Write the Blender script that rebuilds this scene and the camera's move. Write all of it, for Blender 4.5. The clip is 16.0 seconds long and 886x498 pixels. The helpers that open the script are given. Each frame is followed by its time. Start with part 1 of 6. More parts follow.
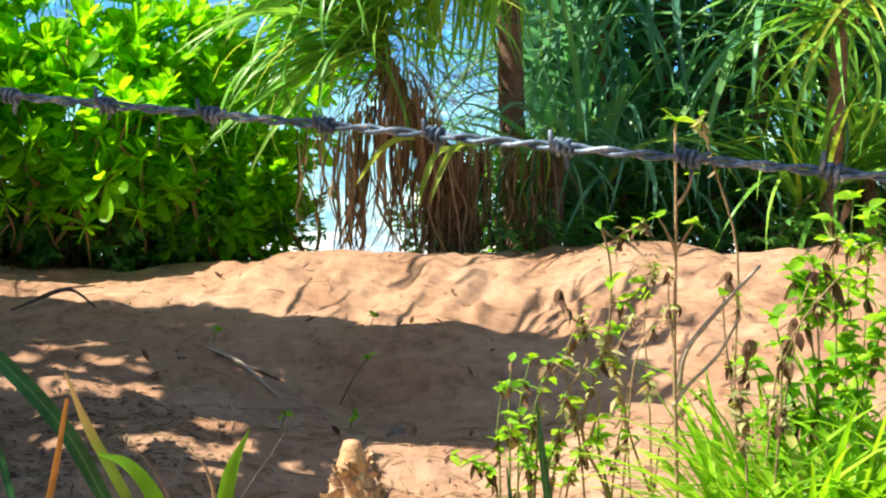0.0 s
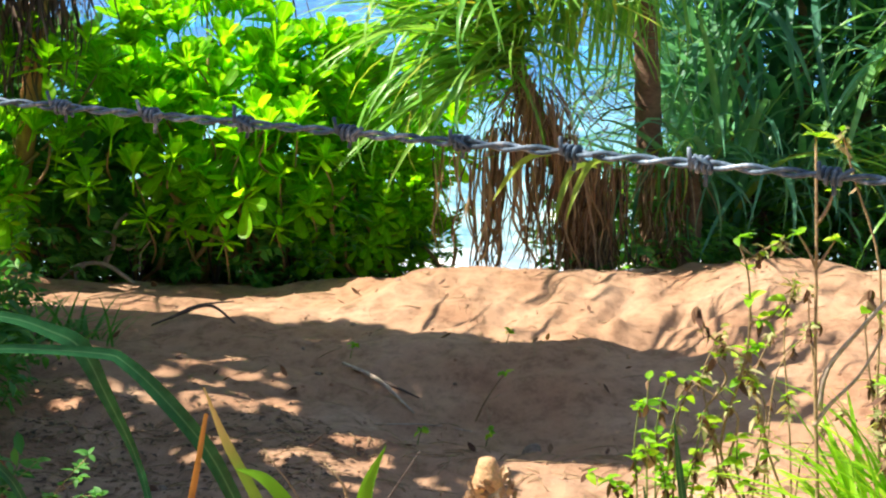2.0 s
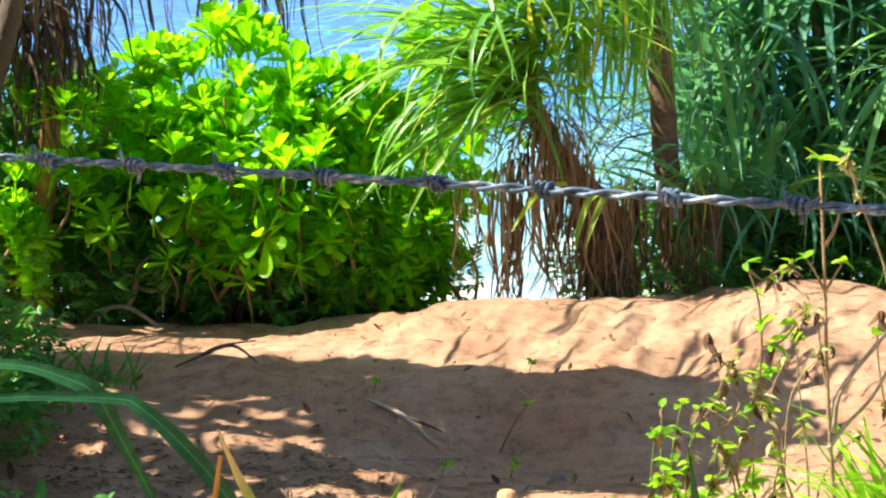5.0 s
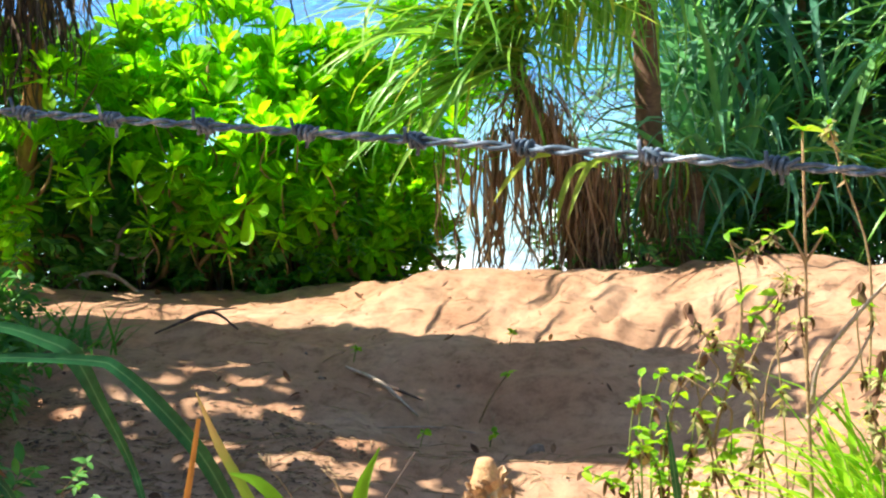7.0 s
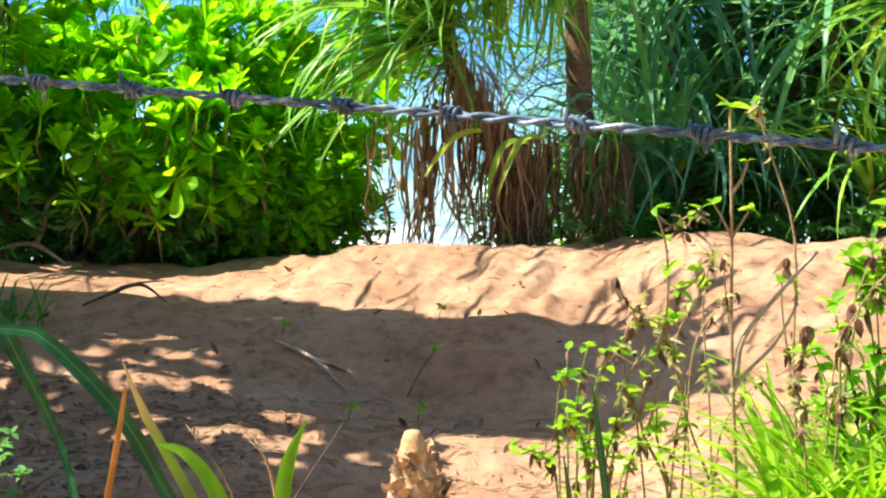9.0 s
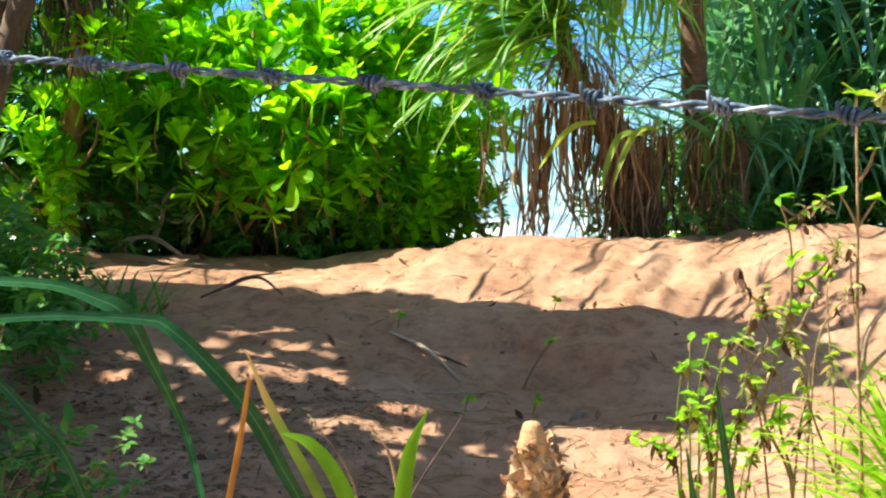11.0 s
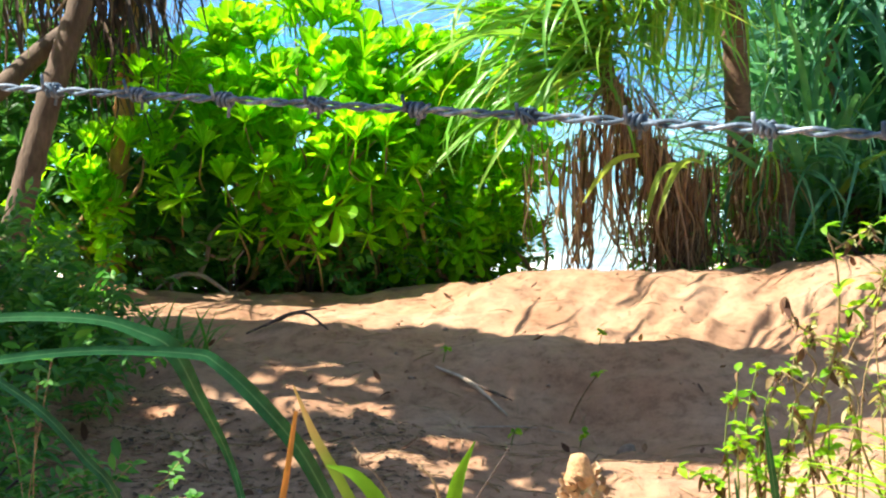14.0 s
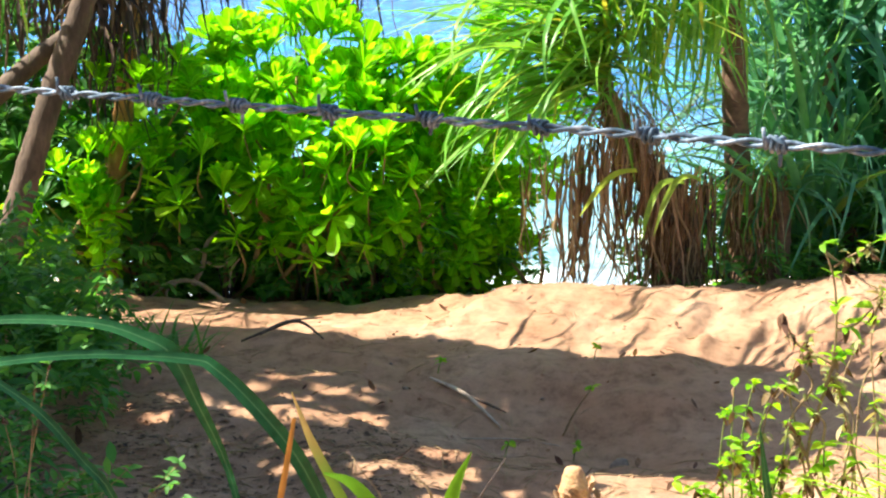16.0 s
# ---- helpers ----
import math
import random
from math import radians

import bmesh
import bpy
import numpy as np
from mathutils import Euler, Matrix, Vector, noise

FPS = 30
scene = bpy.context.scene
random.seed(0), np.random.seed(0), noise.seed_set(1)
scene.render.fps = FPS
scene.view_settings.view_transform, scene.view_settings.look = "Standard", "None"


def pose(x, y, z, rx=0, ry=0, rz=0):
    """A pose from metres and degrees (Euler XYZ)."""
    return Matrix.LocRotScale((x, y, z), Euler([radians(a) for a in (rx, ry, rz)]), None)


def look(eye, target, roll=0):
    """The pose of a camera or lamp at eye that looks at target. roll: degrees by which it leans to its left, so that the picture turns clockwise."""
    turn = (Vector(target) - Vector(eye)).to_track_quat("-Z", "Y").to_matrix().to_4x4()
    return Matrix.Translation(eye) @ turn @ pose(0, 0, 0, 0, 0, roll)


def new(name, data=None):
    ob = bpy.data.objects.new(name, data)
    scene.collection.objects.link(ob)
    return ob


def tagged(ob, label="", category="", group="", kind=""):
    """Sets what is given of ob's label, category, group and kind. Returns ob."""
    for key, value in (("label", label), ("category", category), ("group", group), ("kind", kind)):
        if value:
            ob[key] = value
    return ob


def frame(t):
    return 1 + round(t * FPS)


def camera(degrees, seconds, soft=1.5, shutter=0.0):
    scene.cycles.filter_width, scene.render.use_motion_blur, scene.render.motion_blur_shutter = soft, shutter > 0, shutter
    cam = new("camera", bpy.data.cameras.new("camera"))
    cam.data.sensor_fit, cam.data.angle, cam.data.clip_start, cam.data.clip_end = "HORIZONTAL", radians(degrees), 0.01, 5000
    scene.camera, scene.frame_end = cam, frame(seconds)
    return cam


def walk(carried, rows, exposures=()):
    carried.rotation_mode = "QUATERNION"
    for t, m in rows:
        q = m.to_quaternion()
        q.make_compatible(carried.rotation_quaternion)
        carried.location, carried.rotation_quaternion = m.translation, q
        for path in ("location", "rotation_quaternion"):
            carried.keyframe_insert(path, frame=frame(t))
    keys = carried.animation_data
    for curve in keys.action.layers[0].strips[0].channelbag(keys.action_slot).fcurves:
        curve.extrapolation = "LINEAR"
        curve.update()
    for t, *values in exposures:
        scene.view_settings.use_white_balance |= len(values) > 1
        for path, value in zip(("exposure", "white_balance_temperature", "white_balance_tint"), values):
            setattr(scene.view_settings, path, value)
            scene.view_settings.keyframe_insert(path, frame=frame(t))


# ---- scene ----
cam = camera(28.0, 16.0, soft=2.2)
PATH = [
    (0, (-0.049, -0.009, 3.006), (0.116, 1.944, 2.607), 1.9),
    (0.5, (-0.053, -0.004, 3.006), (0.083, 1.953, 2.615), 2.2),
    (1, (-0.05, -0.007, 3.003), (0.052, 1.951, 2.608), 2.0),
    (1.5, (-0.05, 0.004, 3.002), (0.032, 1.961, 2.6), 1.7),
    (2, (-0.049, 0.0, 3.006), (-0.037, 1.963, 2.621), 1.1),
    (2.5, (-0.04, -0.001, 3.006), (-0.059, 1.962, 2.623), 0.5),
    (3, (-0.034, -0.012, 3.009), (-0.058, 1.952, 2.631), 0.1),
    (3.5, (-0.029, -0.017, 3.016), (-0.055, 1.948, 2.644), -0.2),
    (4, (-0.02, -0.02, 3.017), (-0.048, 1.947, 2.654), -0.6),
    (6.5, (0.007, -0.01, 3.009), (-0.007, 1.96, 2.665), -1.1),
    (7, (0.0, -0.01, 3.002), (0.0, 1.953, 2.621), -0.1),
    (7.5, (0.005, -0.019, 3.002), (0.008, 1.94, 2.603), 1.0),
    (8, (0.007, -0.019, 3.001), (0.045, 1.939, 2.596), 0.9),
    (8.2, (0.012, -0.015, 2.999), (0.095, 1.942, 2.591), 0.9),
    (10.3, (-0.019, -0.031, 2.987), (-0.02, 1.928, 2.583), 0.9),
    (10.5, (-0.02, -0.027, 2.985), (-0.056, 1.931, 2.577), 0.6),
    (11, (-0.024, -0.018, 2.985), (-0.069, 1.938, 2.571), 0.1),
    (11.5, (-0.026, -0.02, 2.978), (-0.055, 1.934, 2.554), 0.6),
    (12, (-0.029, -0.014, 2.969), (-0.084, 1.937, 2.531), 0.8),
    (12.5, (-0.033, -0.022, 2.971), (-0.149, 1.927, 2.537), 0.7),
    (13, (-0.032, -0.025, 2.972), (-0.185, 1.924, 2.549), -0.3),
    (13.5, (-0.026, -0.005, 2.974), (-0.145, 1.952, 2.579), -0.5),
    (14, (-0.025, -0.022, 2.976), (-0.12, 1.94, 2.602), -0.7),
    (14.5, (-0.02, -0.033, 2.979), (-0.086, 1.933, 2.623), -0.0),
    (15, (-0.027, -0.029, 2.973), (-0.091, 1.934, 2.599), 0.0),
    (15.5, (-0.037, -0.032, 2.971), (-0.121, 1.931, 2.594), 0.4),
    (16, (-0.04, -0.041, 2.976), (-0.128, 1.925, 2.615), 0.4),
]
walk(cam, [(t, look(eye, target, roll)) for t, eye, target, roll in PATH],
     exposures=[(0, 1.14), (2.5, 1.22), (4, 1.35), (8, 1.38), (11, 1.29), (13, 1.44), (16, 1.53)])

# ---- world, sun, exposure ----
SUN = Vector((-0.60, 0.02, 0.80)).normalized()
world = bpy.data.worlds.new("sky")
scene.world = world
world.use_nodes = True
wn = world.node_tree
sky = wn.nodes.new("ShaderNodeTexSky")
sky.sky_type, sky.sun_disc = "NISHITA", False
sky.sun_elevation = math.asin(SUN.z)
sky.sun_rotation = math.atan2(SUN.x, SUN.y)
wn.nodes["Background"].inputs["Strength"].default_value = 0.085
wn.links.new(sky.outputs["Color"], wn.nodes["Background"].inputs["Color"])
sun = new("sun", bpy.data.lights.new("sun", "SUN"))
sun.data.energy, sun.data.angle, sun.data.color = 5.0, radians(0.45), (1.0, 0.93, 0.82)
sun.matrix_world = look(SUN * 30, (0, 0, 0))


# ---- materials ----
def material(name):
    m = bpy.data.materials.new(name)
    m.use_nodes = True
    return m, m.node_tree, m.node_tree.nodes["Principled BSDF"]


def node(tree, kind, **inputs):
    n = tree.nodes.new(kind)
    for key, value in inputs.items():
        n.inputs[key].default_value = value
    return n


def ramp(tree, source, stops):
    r = tree.nodes.new("ShaderNodeValToRGB")
    while len(r.color_ramp.elements) < len(stops):
        r.color_ramp.elements.new(0.5)
    for e, (p, c) in zip(r.color_ramp.elements, stops):
        e.position, e.color = p, (*c, 1)
    tree.links.new(source, r.inputs["Fac"])
    return r


def blend(tree, fac, a, b, kind="MIX"):
    x = tree.nodes.new("ShaderNodeMix")
    x.data_type, x.blend_type = "RGBA", kind
    for value, socket in ((fac, x.inputs["Factor"]), (a, x.inputs["A"]), (b, x.inputs["B"])):
        if isinstance(value, (int, float)):
            socket.default_value = value
        elif isinstance(value, tuple):
            socket.default_value = (*value, 1)
        else:
            tree.links.new(value, socket)
    return x.outputs["Result"]


def bump(tree, bsdf, height, strength, distance):
    b = node(tree, "ShaderNodeBump", Strength=strength, Distance=distance)
    tree.links.new(height, b.inputs["Height"])
    tree.links.new(b.outputs["Normal"], bsdf.inputs["Normal"])


def coords(tree, kind="Object"):
    return tree.nodes.new("ShaderNodeTexCoord").outputs[kind]


def noise_of(tree, scale, detail=4.0, where=None, rough=0.55):
    n = node(tree, "ShaderNodeTexNoise", Scale=scale, Detail=detail, Roughness=rough)
    tree.links.new(where if where else coords(tree), n.inputs["Vector"])
    return n.outputs["Fac"]


def leaf_material(name, stops, tip=None, glow=0.45, rough=0.42, island=False, mottle=9.0, rib=None, old=0.0):
    """Foliage: colour by piece, mottled, veined, with light passing through."""
    m, t, b = material(name)
    if island:
        pick = t.nodes.new("ShaderNodeNewGeometry").outputs["Random Per Island"]
    else:
        pick = t.nodes.new("ShaderNodeObjectInfo").outputs["Random"]
    base = ramp(t, pick, stops).outputs["Color"]
    spots = ramp(t, noise_of(t, mottle, 5), [(0.35, (0.6, 0.6, 0.55)), (0.65, (1.15, 1.1, 1.0))]).outputs["Color"]
    col = blend(t, 0.8, base, spots, "MULTIPLY")
    if tip:
        u = t.nodes.new("ShaderNodeSeparateXYZ")
        t.links.new(coords(t, "UV"), u.inputs["Vector"])
        wander = node(t, "ShaderNodeMath", Value_001=0.35)
        wander.operation = "MULTIPLY_ADD"
        t.links.new(noise_of(t, 3.0, 3), wander.inputs[0])
        t.links.new(u.outputs["X"], wander.inputs[2])
        dry = ramp(t, wander.outputs[0], [(1.0 - old, (0, 0, 0)), (1.0, (1, 1, 1))]).outputs["Color"]
        col = blend(t, dry, col, tip)
    if rib:
        v = t.nodes.new("ShaderNodeSeparateXYZ")
        t.links.new(coords(t, "UV"), v.inputs["Vector"])
        line = ramp(t, v.outputs["Y"], [(0.43, (0, 0, 0)), (0.5, (0.7, 0.7, 0.7)), (0.57, (0, 0, 0))]).outputs["Color"]
        col = blend(t, line, col, rib)
    t.links.new(col, b.inputs["Base Color"])
    b.inputs["Roughness"].default_value = rough
    b.inputs["Specular IOR Level"].default_value = 0.3
    bump(t, b, noise_of(t, 60.0, 3), 0.25, 0.004)
    tr = t.nodes.new("ShaderNodeBsdfTranslucent")
    lift = blend(t, 1.0, col, (1.5, 1.45, 0.7), "MULTIPLY")
    t.links.new(lift, tr.inputs["Color"])
    mix = node(t, "ShaderNodeMixShader", Fac=glow)
    t.links.new(b.outputs["BSDF"], mix.inputs[1])
    t.links.new(tr.outputs["BSDF"], mix.inputs[2])
    t.links.new(mix.outputs["Shader"], t.nodes["Material Output"].inputs["Surface"])
    return m


def rough_material(name, stops, scale, rough=0.85, strength=0.6, distance=0.01, stretch=(1, 1, 1), vary=True):
    """Bark, wood, stems: streaky noise at two scales."""
    m, t, b = material(name)
    mp = node(t, "ShaderNodeMapping", Scale=stretch)
    t.links.new(coords(t), mp.inputs["Vector"])
    big = noise_of(t, scale, 6, mp.outputs["Vector"], 0.65)
    fine = noise_of(t, scale * 7, 4, mp.outputs["Vector"])
    col = ramp(t, big, stops).outputs["Color"]
    col = blend(t, 0.55, col, ramp(t, fine, [(0.3, (0.55, 0.55, 0.55)), (0.7, (1.25, 1.25, 1.25))]).outputs["Color"], "MULTIPLY")
    if vary:
        pick = t.nodes.new("ShaderNodeObjectInfo").outputs["Random"]
        col = blend(t, 0.6, col, ramp(t, pick, [(0.0, (0.65, 0.62, 0.6)), (1.0, (1.3, 1.25, 1.2))]).outputs["Color"], "MULTIPLY")
    t.links.new(col, b.inputs["Base Color"])
    b.inputs["Roughness"].default_value = rough
    bump(t, b, fine, strength, distance)
    return m


def sand_material():
    m, t, b = material("sand")
    large = noise_of(t, 1.3, 5)
    mid = noise_of(t, 11.0, 8, None, 0.72)
    grain = noise_of(t, 260.0, 3)
    col = ramp(t, large, [(0.3, (0.42, 0.215, 0.12)), (0.52, (0.50, 0.30, 0.18)), (0.7, (0.58, 0.375, 0.245))]).outputs["Color"]
    col = blend(t, 0.7, col, ramp(t, mid, [(0.32, (0.42, 0.37, 0.34)), (0.50, (0.95, 0.93, 0.92)), (0.68, (1.18, 1.16, 1.13))]).outputs["Color"], "MULTIPLY")
    col = blend(t, 0.5, col, ramp(t, grain, [(0.3, (0.7, 0.7, 0.7)), (0.7, (1.25, 1.25, 1.25))]).outputs["Color"], "MULTIPLY")
    t.links.new(col, b.inputs["Base Color"])
    b.inputs["Roughness"].default_value = 0.95
    b.inputs["Specular IOR Level"].default_value = 0.15
    both = node(t, "ShaderNodeMath", Value_001=0.5)
    both.operation = "MULTIPLY_ADD"
    t.links.new(grain, both.inputs[0])
    t.links.new(mid, both.inputs[2])
    turn = node(t, "ShaderNodeMapping", Scale=(8.0, 2.0, 4.0), Rotation=(0.0, 0.0, 0.3))
    t.links.new(coords(t), turn.inputs["Vector"])
    flow = node(t, "ShaderNodeMath", Value_001=1.3)
    flow.operation = "MULTIPLY_ADD"
    t.links.new(noise_of(t, 1.0, 6, turn.outputs["Vector"], 0.65), flow.inputs[0])
    t.links.new(both.outputs[0], flow.inputs[2])
    bump(t, b, flow.outputs[0], 0.65, 0.034)
    return m


def sea_material():
    """Shallow turquoise at the beach, deeper blue outwards, foam where the waves break."""
    m, t, b = material("sea_water")
    pos = t.nodes.new("ShaderNodeNewGeometry").outputs["Position"]
    xyz = t.nodes.new("ShaderNodeSeparateXYZ")
    t.links.new(pos, xyz.inputs["Vector"])
    far = node(t, "ShaderNodeMapRange")
    far.inputs["From Min"].default_value, far.inputs["From Max"].default_value = 20, 110
    t.links.new(xyz.outputs["Y"], far.inputs["Value"])
    col = ramp(t, far.outputs["Result"], [(0.0, (0.48, 0.64, 0.62)), (0.12, (0.24, 0.50, 0.55)), (0.3, (0.03, 0.24, 0.50)), (1.0, (0.015, 0.16, 0.50))]).outputs["Color"]
    mp = node(t, "ShaderNodeMapping", Scale=(0.12, 0.5, 1))
    t.links.new(pos, mp.inputs["Vector"])
    swell = noise_of(t, 1.0, 5, mp.outputs["Vector"], 0.6)
    mp2 = node(t, "ShaderNodeMapping", Scale=(0.5, 1.6, 1))
    t.links.new(pos, mp2.inputs["Vector"])
    ripple = noise_of(t, 1.0, 6, mp2.outputs["Vector"], 0.6)
    near = node(t, "ShaderNodeMapRange")
    near.inputs["From Min"].default_value, near.inputs["From Max"].default_value = 26, 20.5
    t.links.new(xyz.outputs["Y"], near.inputs["Value"])
    add = node(t, "ShaderNodeMath")
    add.operation = "MULTIPLY_ADD"
    t.links.new(near.outputs["Result"], add.inputs[0])
    add.inputs[1].default_value = 0.5
    t.links.new(swell, add.inputs[2])
    foam = ramp(t, add.outputs[0], [(0.66, (0, 0, 0)), (0.76, (1, 1, 1))]).outputs["Color"]
    col = blend(t, foam, col, (0.85, 0.88, 0.88))
    # Ripple shading and sun sparkle, along with whitecaps, put into the colour.
    mp3 = node(t, "ShaderNodeMapping", Scale=(1.1, 0.32, 1))
    t.links.new(pos, mp3.inputs["Vector"])
    ripple_tone = ramp(t, noise_of(t, 1.0, 5, mp3.outputs["Vector"], 0.7), [(0.40, (0.25, 0.45, 0.6)), (0.52, (1, 1, 1)), (0.60, (1.3, 1.3, 1.3)), (0.68, (5.0, 3.0, 2.0))]).outputs["Color"]
    col = blend(t, 0.85, col, ripple_tone, "MULTIPLY")
    t.links.new(col, b.inputs["Base Color"])
    b.inputs["Roughness"].default_value = 0.22
    b.inputs["IOR"].default_value = 1.33
    bump(t, b, ripple, 0.9, 0.35)
    return m


SAND = sand_material()
SEA = sea_material()
LEAF_PANDANUS = leaf_material("pandanus_leaf", [(0.0, (0.12, 0.36, 0.06)), (0.45, (0.20, 0.48, 0.07)), (0.85, (0.30, 0.58, 0.08)), (0.96, (0.50, 0.60, 0.08)), (1.0, (0.56, 0.50, 0.09))], tip=(0.45, 0.33, 0.10), glow=0.35, rough=0.3)
# Bluish copy of the pandanus leaf: shade and haze put into the colour.
LEAF_PANDANUS_SHADE_TONE = leaf_material("pandanus_leaf_shade_tone", [(0.0, (0.09, 0.30, 0.21)), (0.6, (0.16, 0.43, 0.24)), (0.93, (0.20, 0.46, 0.18)), (1.0, (0.30, 0.46, 0.10))], glow=0.35, rough=0.3)
# Far pandanus leaves; their teal tone holds shade and veiling haze as colour.
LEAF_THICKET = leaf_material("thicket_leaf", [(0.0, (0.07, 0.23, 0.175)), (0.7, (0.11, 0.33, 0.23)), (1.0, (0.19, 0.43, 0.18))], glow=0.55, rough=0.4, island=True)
LEAF_DEAD = leaf_material("dead_pandanus_leaf", [(0.0, (0.15, 0.085, 0.055)), (0.5, (0.34, 0.21, 0.135)), (0.85, (0.50, 0.35, 0.23)), (1.0, (0.60, 0.46, 0.30))], glow=0.3, rough=0.8, mottle=14)
LEAF_DEAD_GREY = leaf_material("weathered_shade_toned_leaf", [(0.0, (0.05, 0.045, 0.045)), (0.6, (0.11, 0.09, 0.08)), (1.0, (0.2, 0.14, 0.1))], glow=0.12, rough=0.85, mottle=14)
LEAF_BUSH = leaf_material("bush_leaf", [(0.0, (0.14, 0.46, 0.004)), (0.5, (0.23, 0.64, 0.006)), (0.93, (0.42, 0.80, 0.012)), (1.0, (0.70, 0.66, 0.03))], glow=0.68, rough=0.42, island=True, rib=(0.42, 0.74, 0.06))
# Darkened copy of the bush leaf: shade under the shrubs put into the colour.
LEAF_BUSH_UNDERSHADE = leaf_material("bush_leaf_undershade", [(0.0, (0.06, 0.24, 0.03)), (0.6, (0.11, 0.36, 0.04)), (1.0, (0.22, 0.50, 0.05))], glow=0.55, rough=0.45, island=True)
# Bush leaf for shaded plants, with their shade put into the colour.
LEAF_BUSH_SHADE_TONE = leaf_material("shade_toned_bush_leaf", [(0.0, (0.045, 0.19, 0.045)), (0.6, (0.09, 0.30, 0.06)), (1.0, (0.20, 0.46, 0.07))], glow=0.45, rough=0.45, island=True)
LEAF_SHADE = leaf_material("shade_tree_leaf", [(0.0, (0.04, 0.10, 0.03)), (1.0, (0.08, 0.17, 0.04))], glow=0.25, island=True)
LEAF_WEED = leaf_material("weed_leaf", [(0.0, (0.14, 0.40, 0.02)), (0.6, (0.30, 0.62, 0.02)), (1.0, (0.46, 0.70, 0.04))], glow=0.55, rough=0.5, mottle=25)
# Weed leaf darkened, so the colour itself carries the shade it stands in.
LEAF_WEED_SHADE_TONE = leaf_material("shade_toned_weed_leaf", [(0.0, (0.07, 0.25, 0.07)), (0.7, (0.14, 0.40, 0.09)), (1.0, (0.24, 0.50, 0.08))], glow=0.5, rough=0.5, mottle=25, island=True)
LEAF_DRY = leaf_material("withered_leaf", [(0.0, (0.10, 0.05, 0.035)), (0.7, (0.21, 0.12, 0.07)), (1.0, (0.38, 0.28, 0.16))], glow=0.15, rough=0.85, mottle=25)
SHADE_LITTER = leaf_material("shade_litter_leaf", [(0.0, (0.10, 0.068, 0.05)), (0.6, (0.20, 0.13, 0.085)), (1.0, (0.36, 0.24, 0.15))], glow=0.15, rough=0.85, mottle=25, island=True)
LEAF_CURLED = leaf_material("curled_pale_leaf", [(0.0, (0.34, 0.38, 0.16)), (0.6, (0.50, 0.54, 0.26)), (1.0, (0.46, 0.36, 0.22))], glow=0.35, rough=0.8, mottle=30, island=True)
LEAF_GRASS = leaf_material("grass_blade", [(0.0, (0.20, 0.48, 0.02)), (0.6, (0.32, 0.62, 0.025)), (0.9, (0.48, 0.66, 0.05)), (1.0, (0.6, 0.56, 0.2))], glow=0.5, rough=0.45, island=True)
LEAF_CANE = leaf_material("broad_grass_blade", [(0.0, (0.02, 0.105, 0.045)), (1.0, (0.032, 0.15, 0.05))], glow=0.22, rough=0.24, mottle=26, rib=(0.13, 0.30, 0.13))
LEAF_LIME = leaf_material("fresh_grass_blade", [(0.0, (0.14, 0.40, 0.02)), (1.0, (0.22, 0.48, 0.03))], glow=0.45, rough=0.4, mottle=6)
LEAF_ORANGE = leaf_material("dry_orange_blade", [(0.0, (0.50, 0.20, 0.06)), (1.0, (0.58, 0.30, 0.10))], glow=0.4, rough=0.6, mottle=10)
BARK_PANDANUS = rough_material("pandanus_bark", [(0.3, (0.11, 0.065, 0.04)), (0.7, (0.30, 0.18, 0.11))], 5, stretch=(1, 1, 3))
BARK_GREY = rough_material("grey_bark", [(0.3, (0.07, 0.05, 0.035)), (0.7, (0.19, 0.135, 0.095))], 8, stretch=(1, 1, 0.35))
BARK_ORANGE = rough_material("peeling_orange_bark", [(0.3, (0.30, 0.15, 0.06)), (0.55, (0.58, 0.29, 0.09)), (0.75, (0.66, 0.40, 0.17))], 5, stretch=(1, 1, 0.5))
TWIG = rough_material("bush_branch", [(0.3, (0.24, 0.15, 0.06)), (0.7, (0.50, 0.34, 0.15))], 18)
DRIFTWOOD = rough_material("bleached_driftwood", [(0.3, (0.34, 0.26, 0.19)), (0.7, (0.64, 0.53, 0.41))], 14)
STICK = rough_material("dark_stick", [(0.3, (0.05, 0.035, 0.03)), (0.7, (0.14, 0.10, 0.08))], 20)
STEM = rough_material("dry_stem", [(0.3, (0.26, 0.17, 0.09)), (0.7, (0.48, 0.34, 0.18))], 25)
STEM_GREEN = rough_material("green_stem", [(0.3, (0.12, 0.20, 0.04)), (0.7, (0.28, 0.32, 0.09))], 25)
PALMWOOD = rough_material("fibrous_stump", [(0.3, (0.36, 0.20, 0.10)), (0.5, (0.60, 0.41, 0.24)), (0.7, (0.72, 0.56, 0.37))], 12, stretch=(1, 1, 2.2))
STONE = rough_material("beach_stone", [(0.3, (0.20, 0.14, 0.10)), (0.7, (0.42, 0.31, 0.22))], 20)
# Mottled metal; the palest flecks are sunlit dashes put into the colour.
WIRE = rough_material("galvanised_wire", [(0.36, (0.03, 0.065, 0.10)), (0.48, (0.075, 0.125, 0.18)), (0.57, (0.16, 0.22, 0.29)), (0.66, (0.42, 0.48, 0.55))], 60, rough=0.5, strength=0.3, distance=0.001, vary=False)
WIRE.node_tree.nodes["Principled BSDF"].inputs["Metallic"].default_value = 0.1


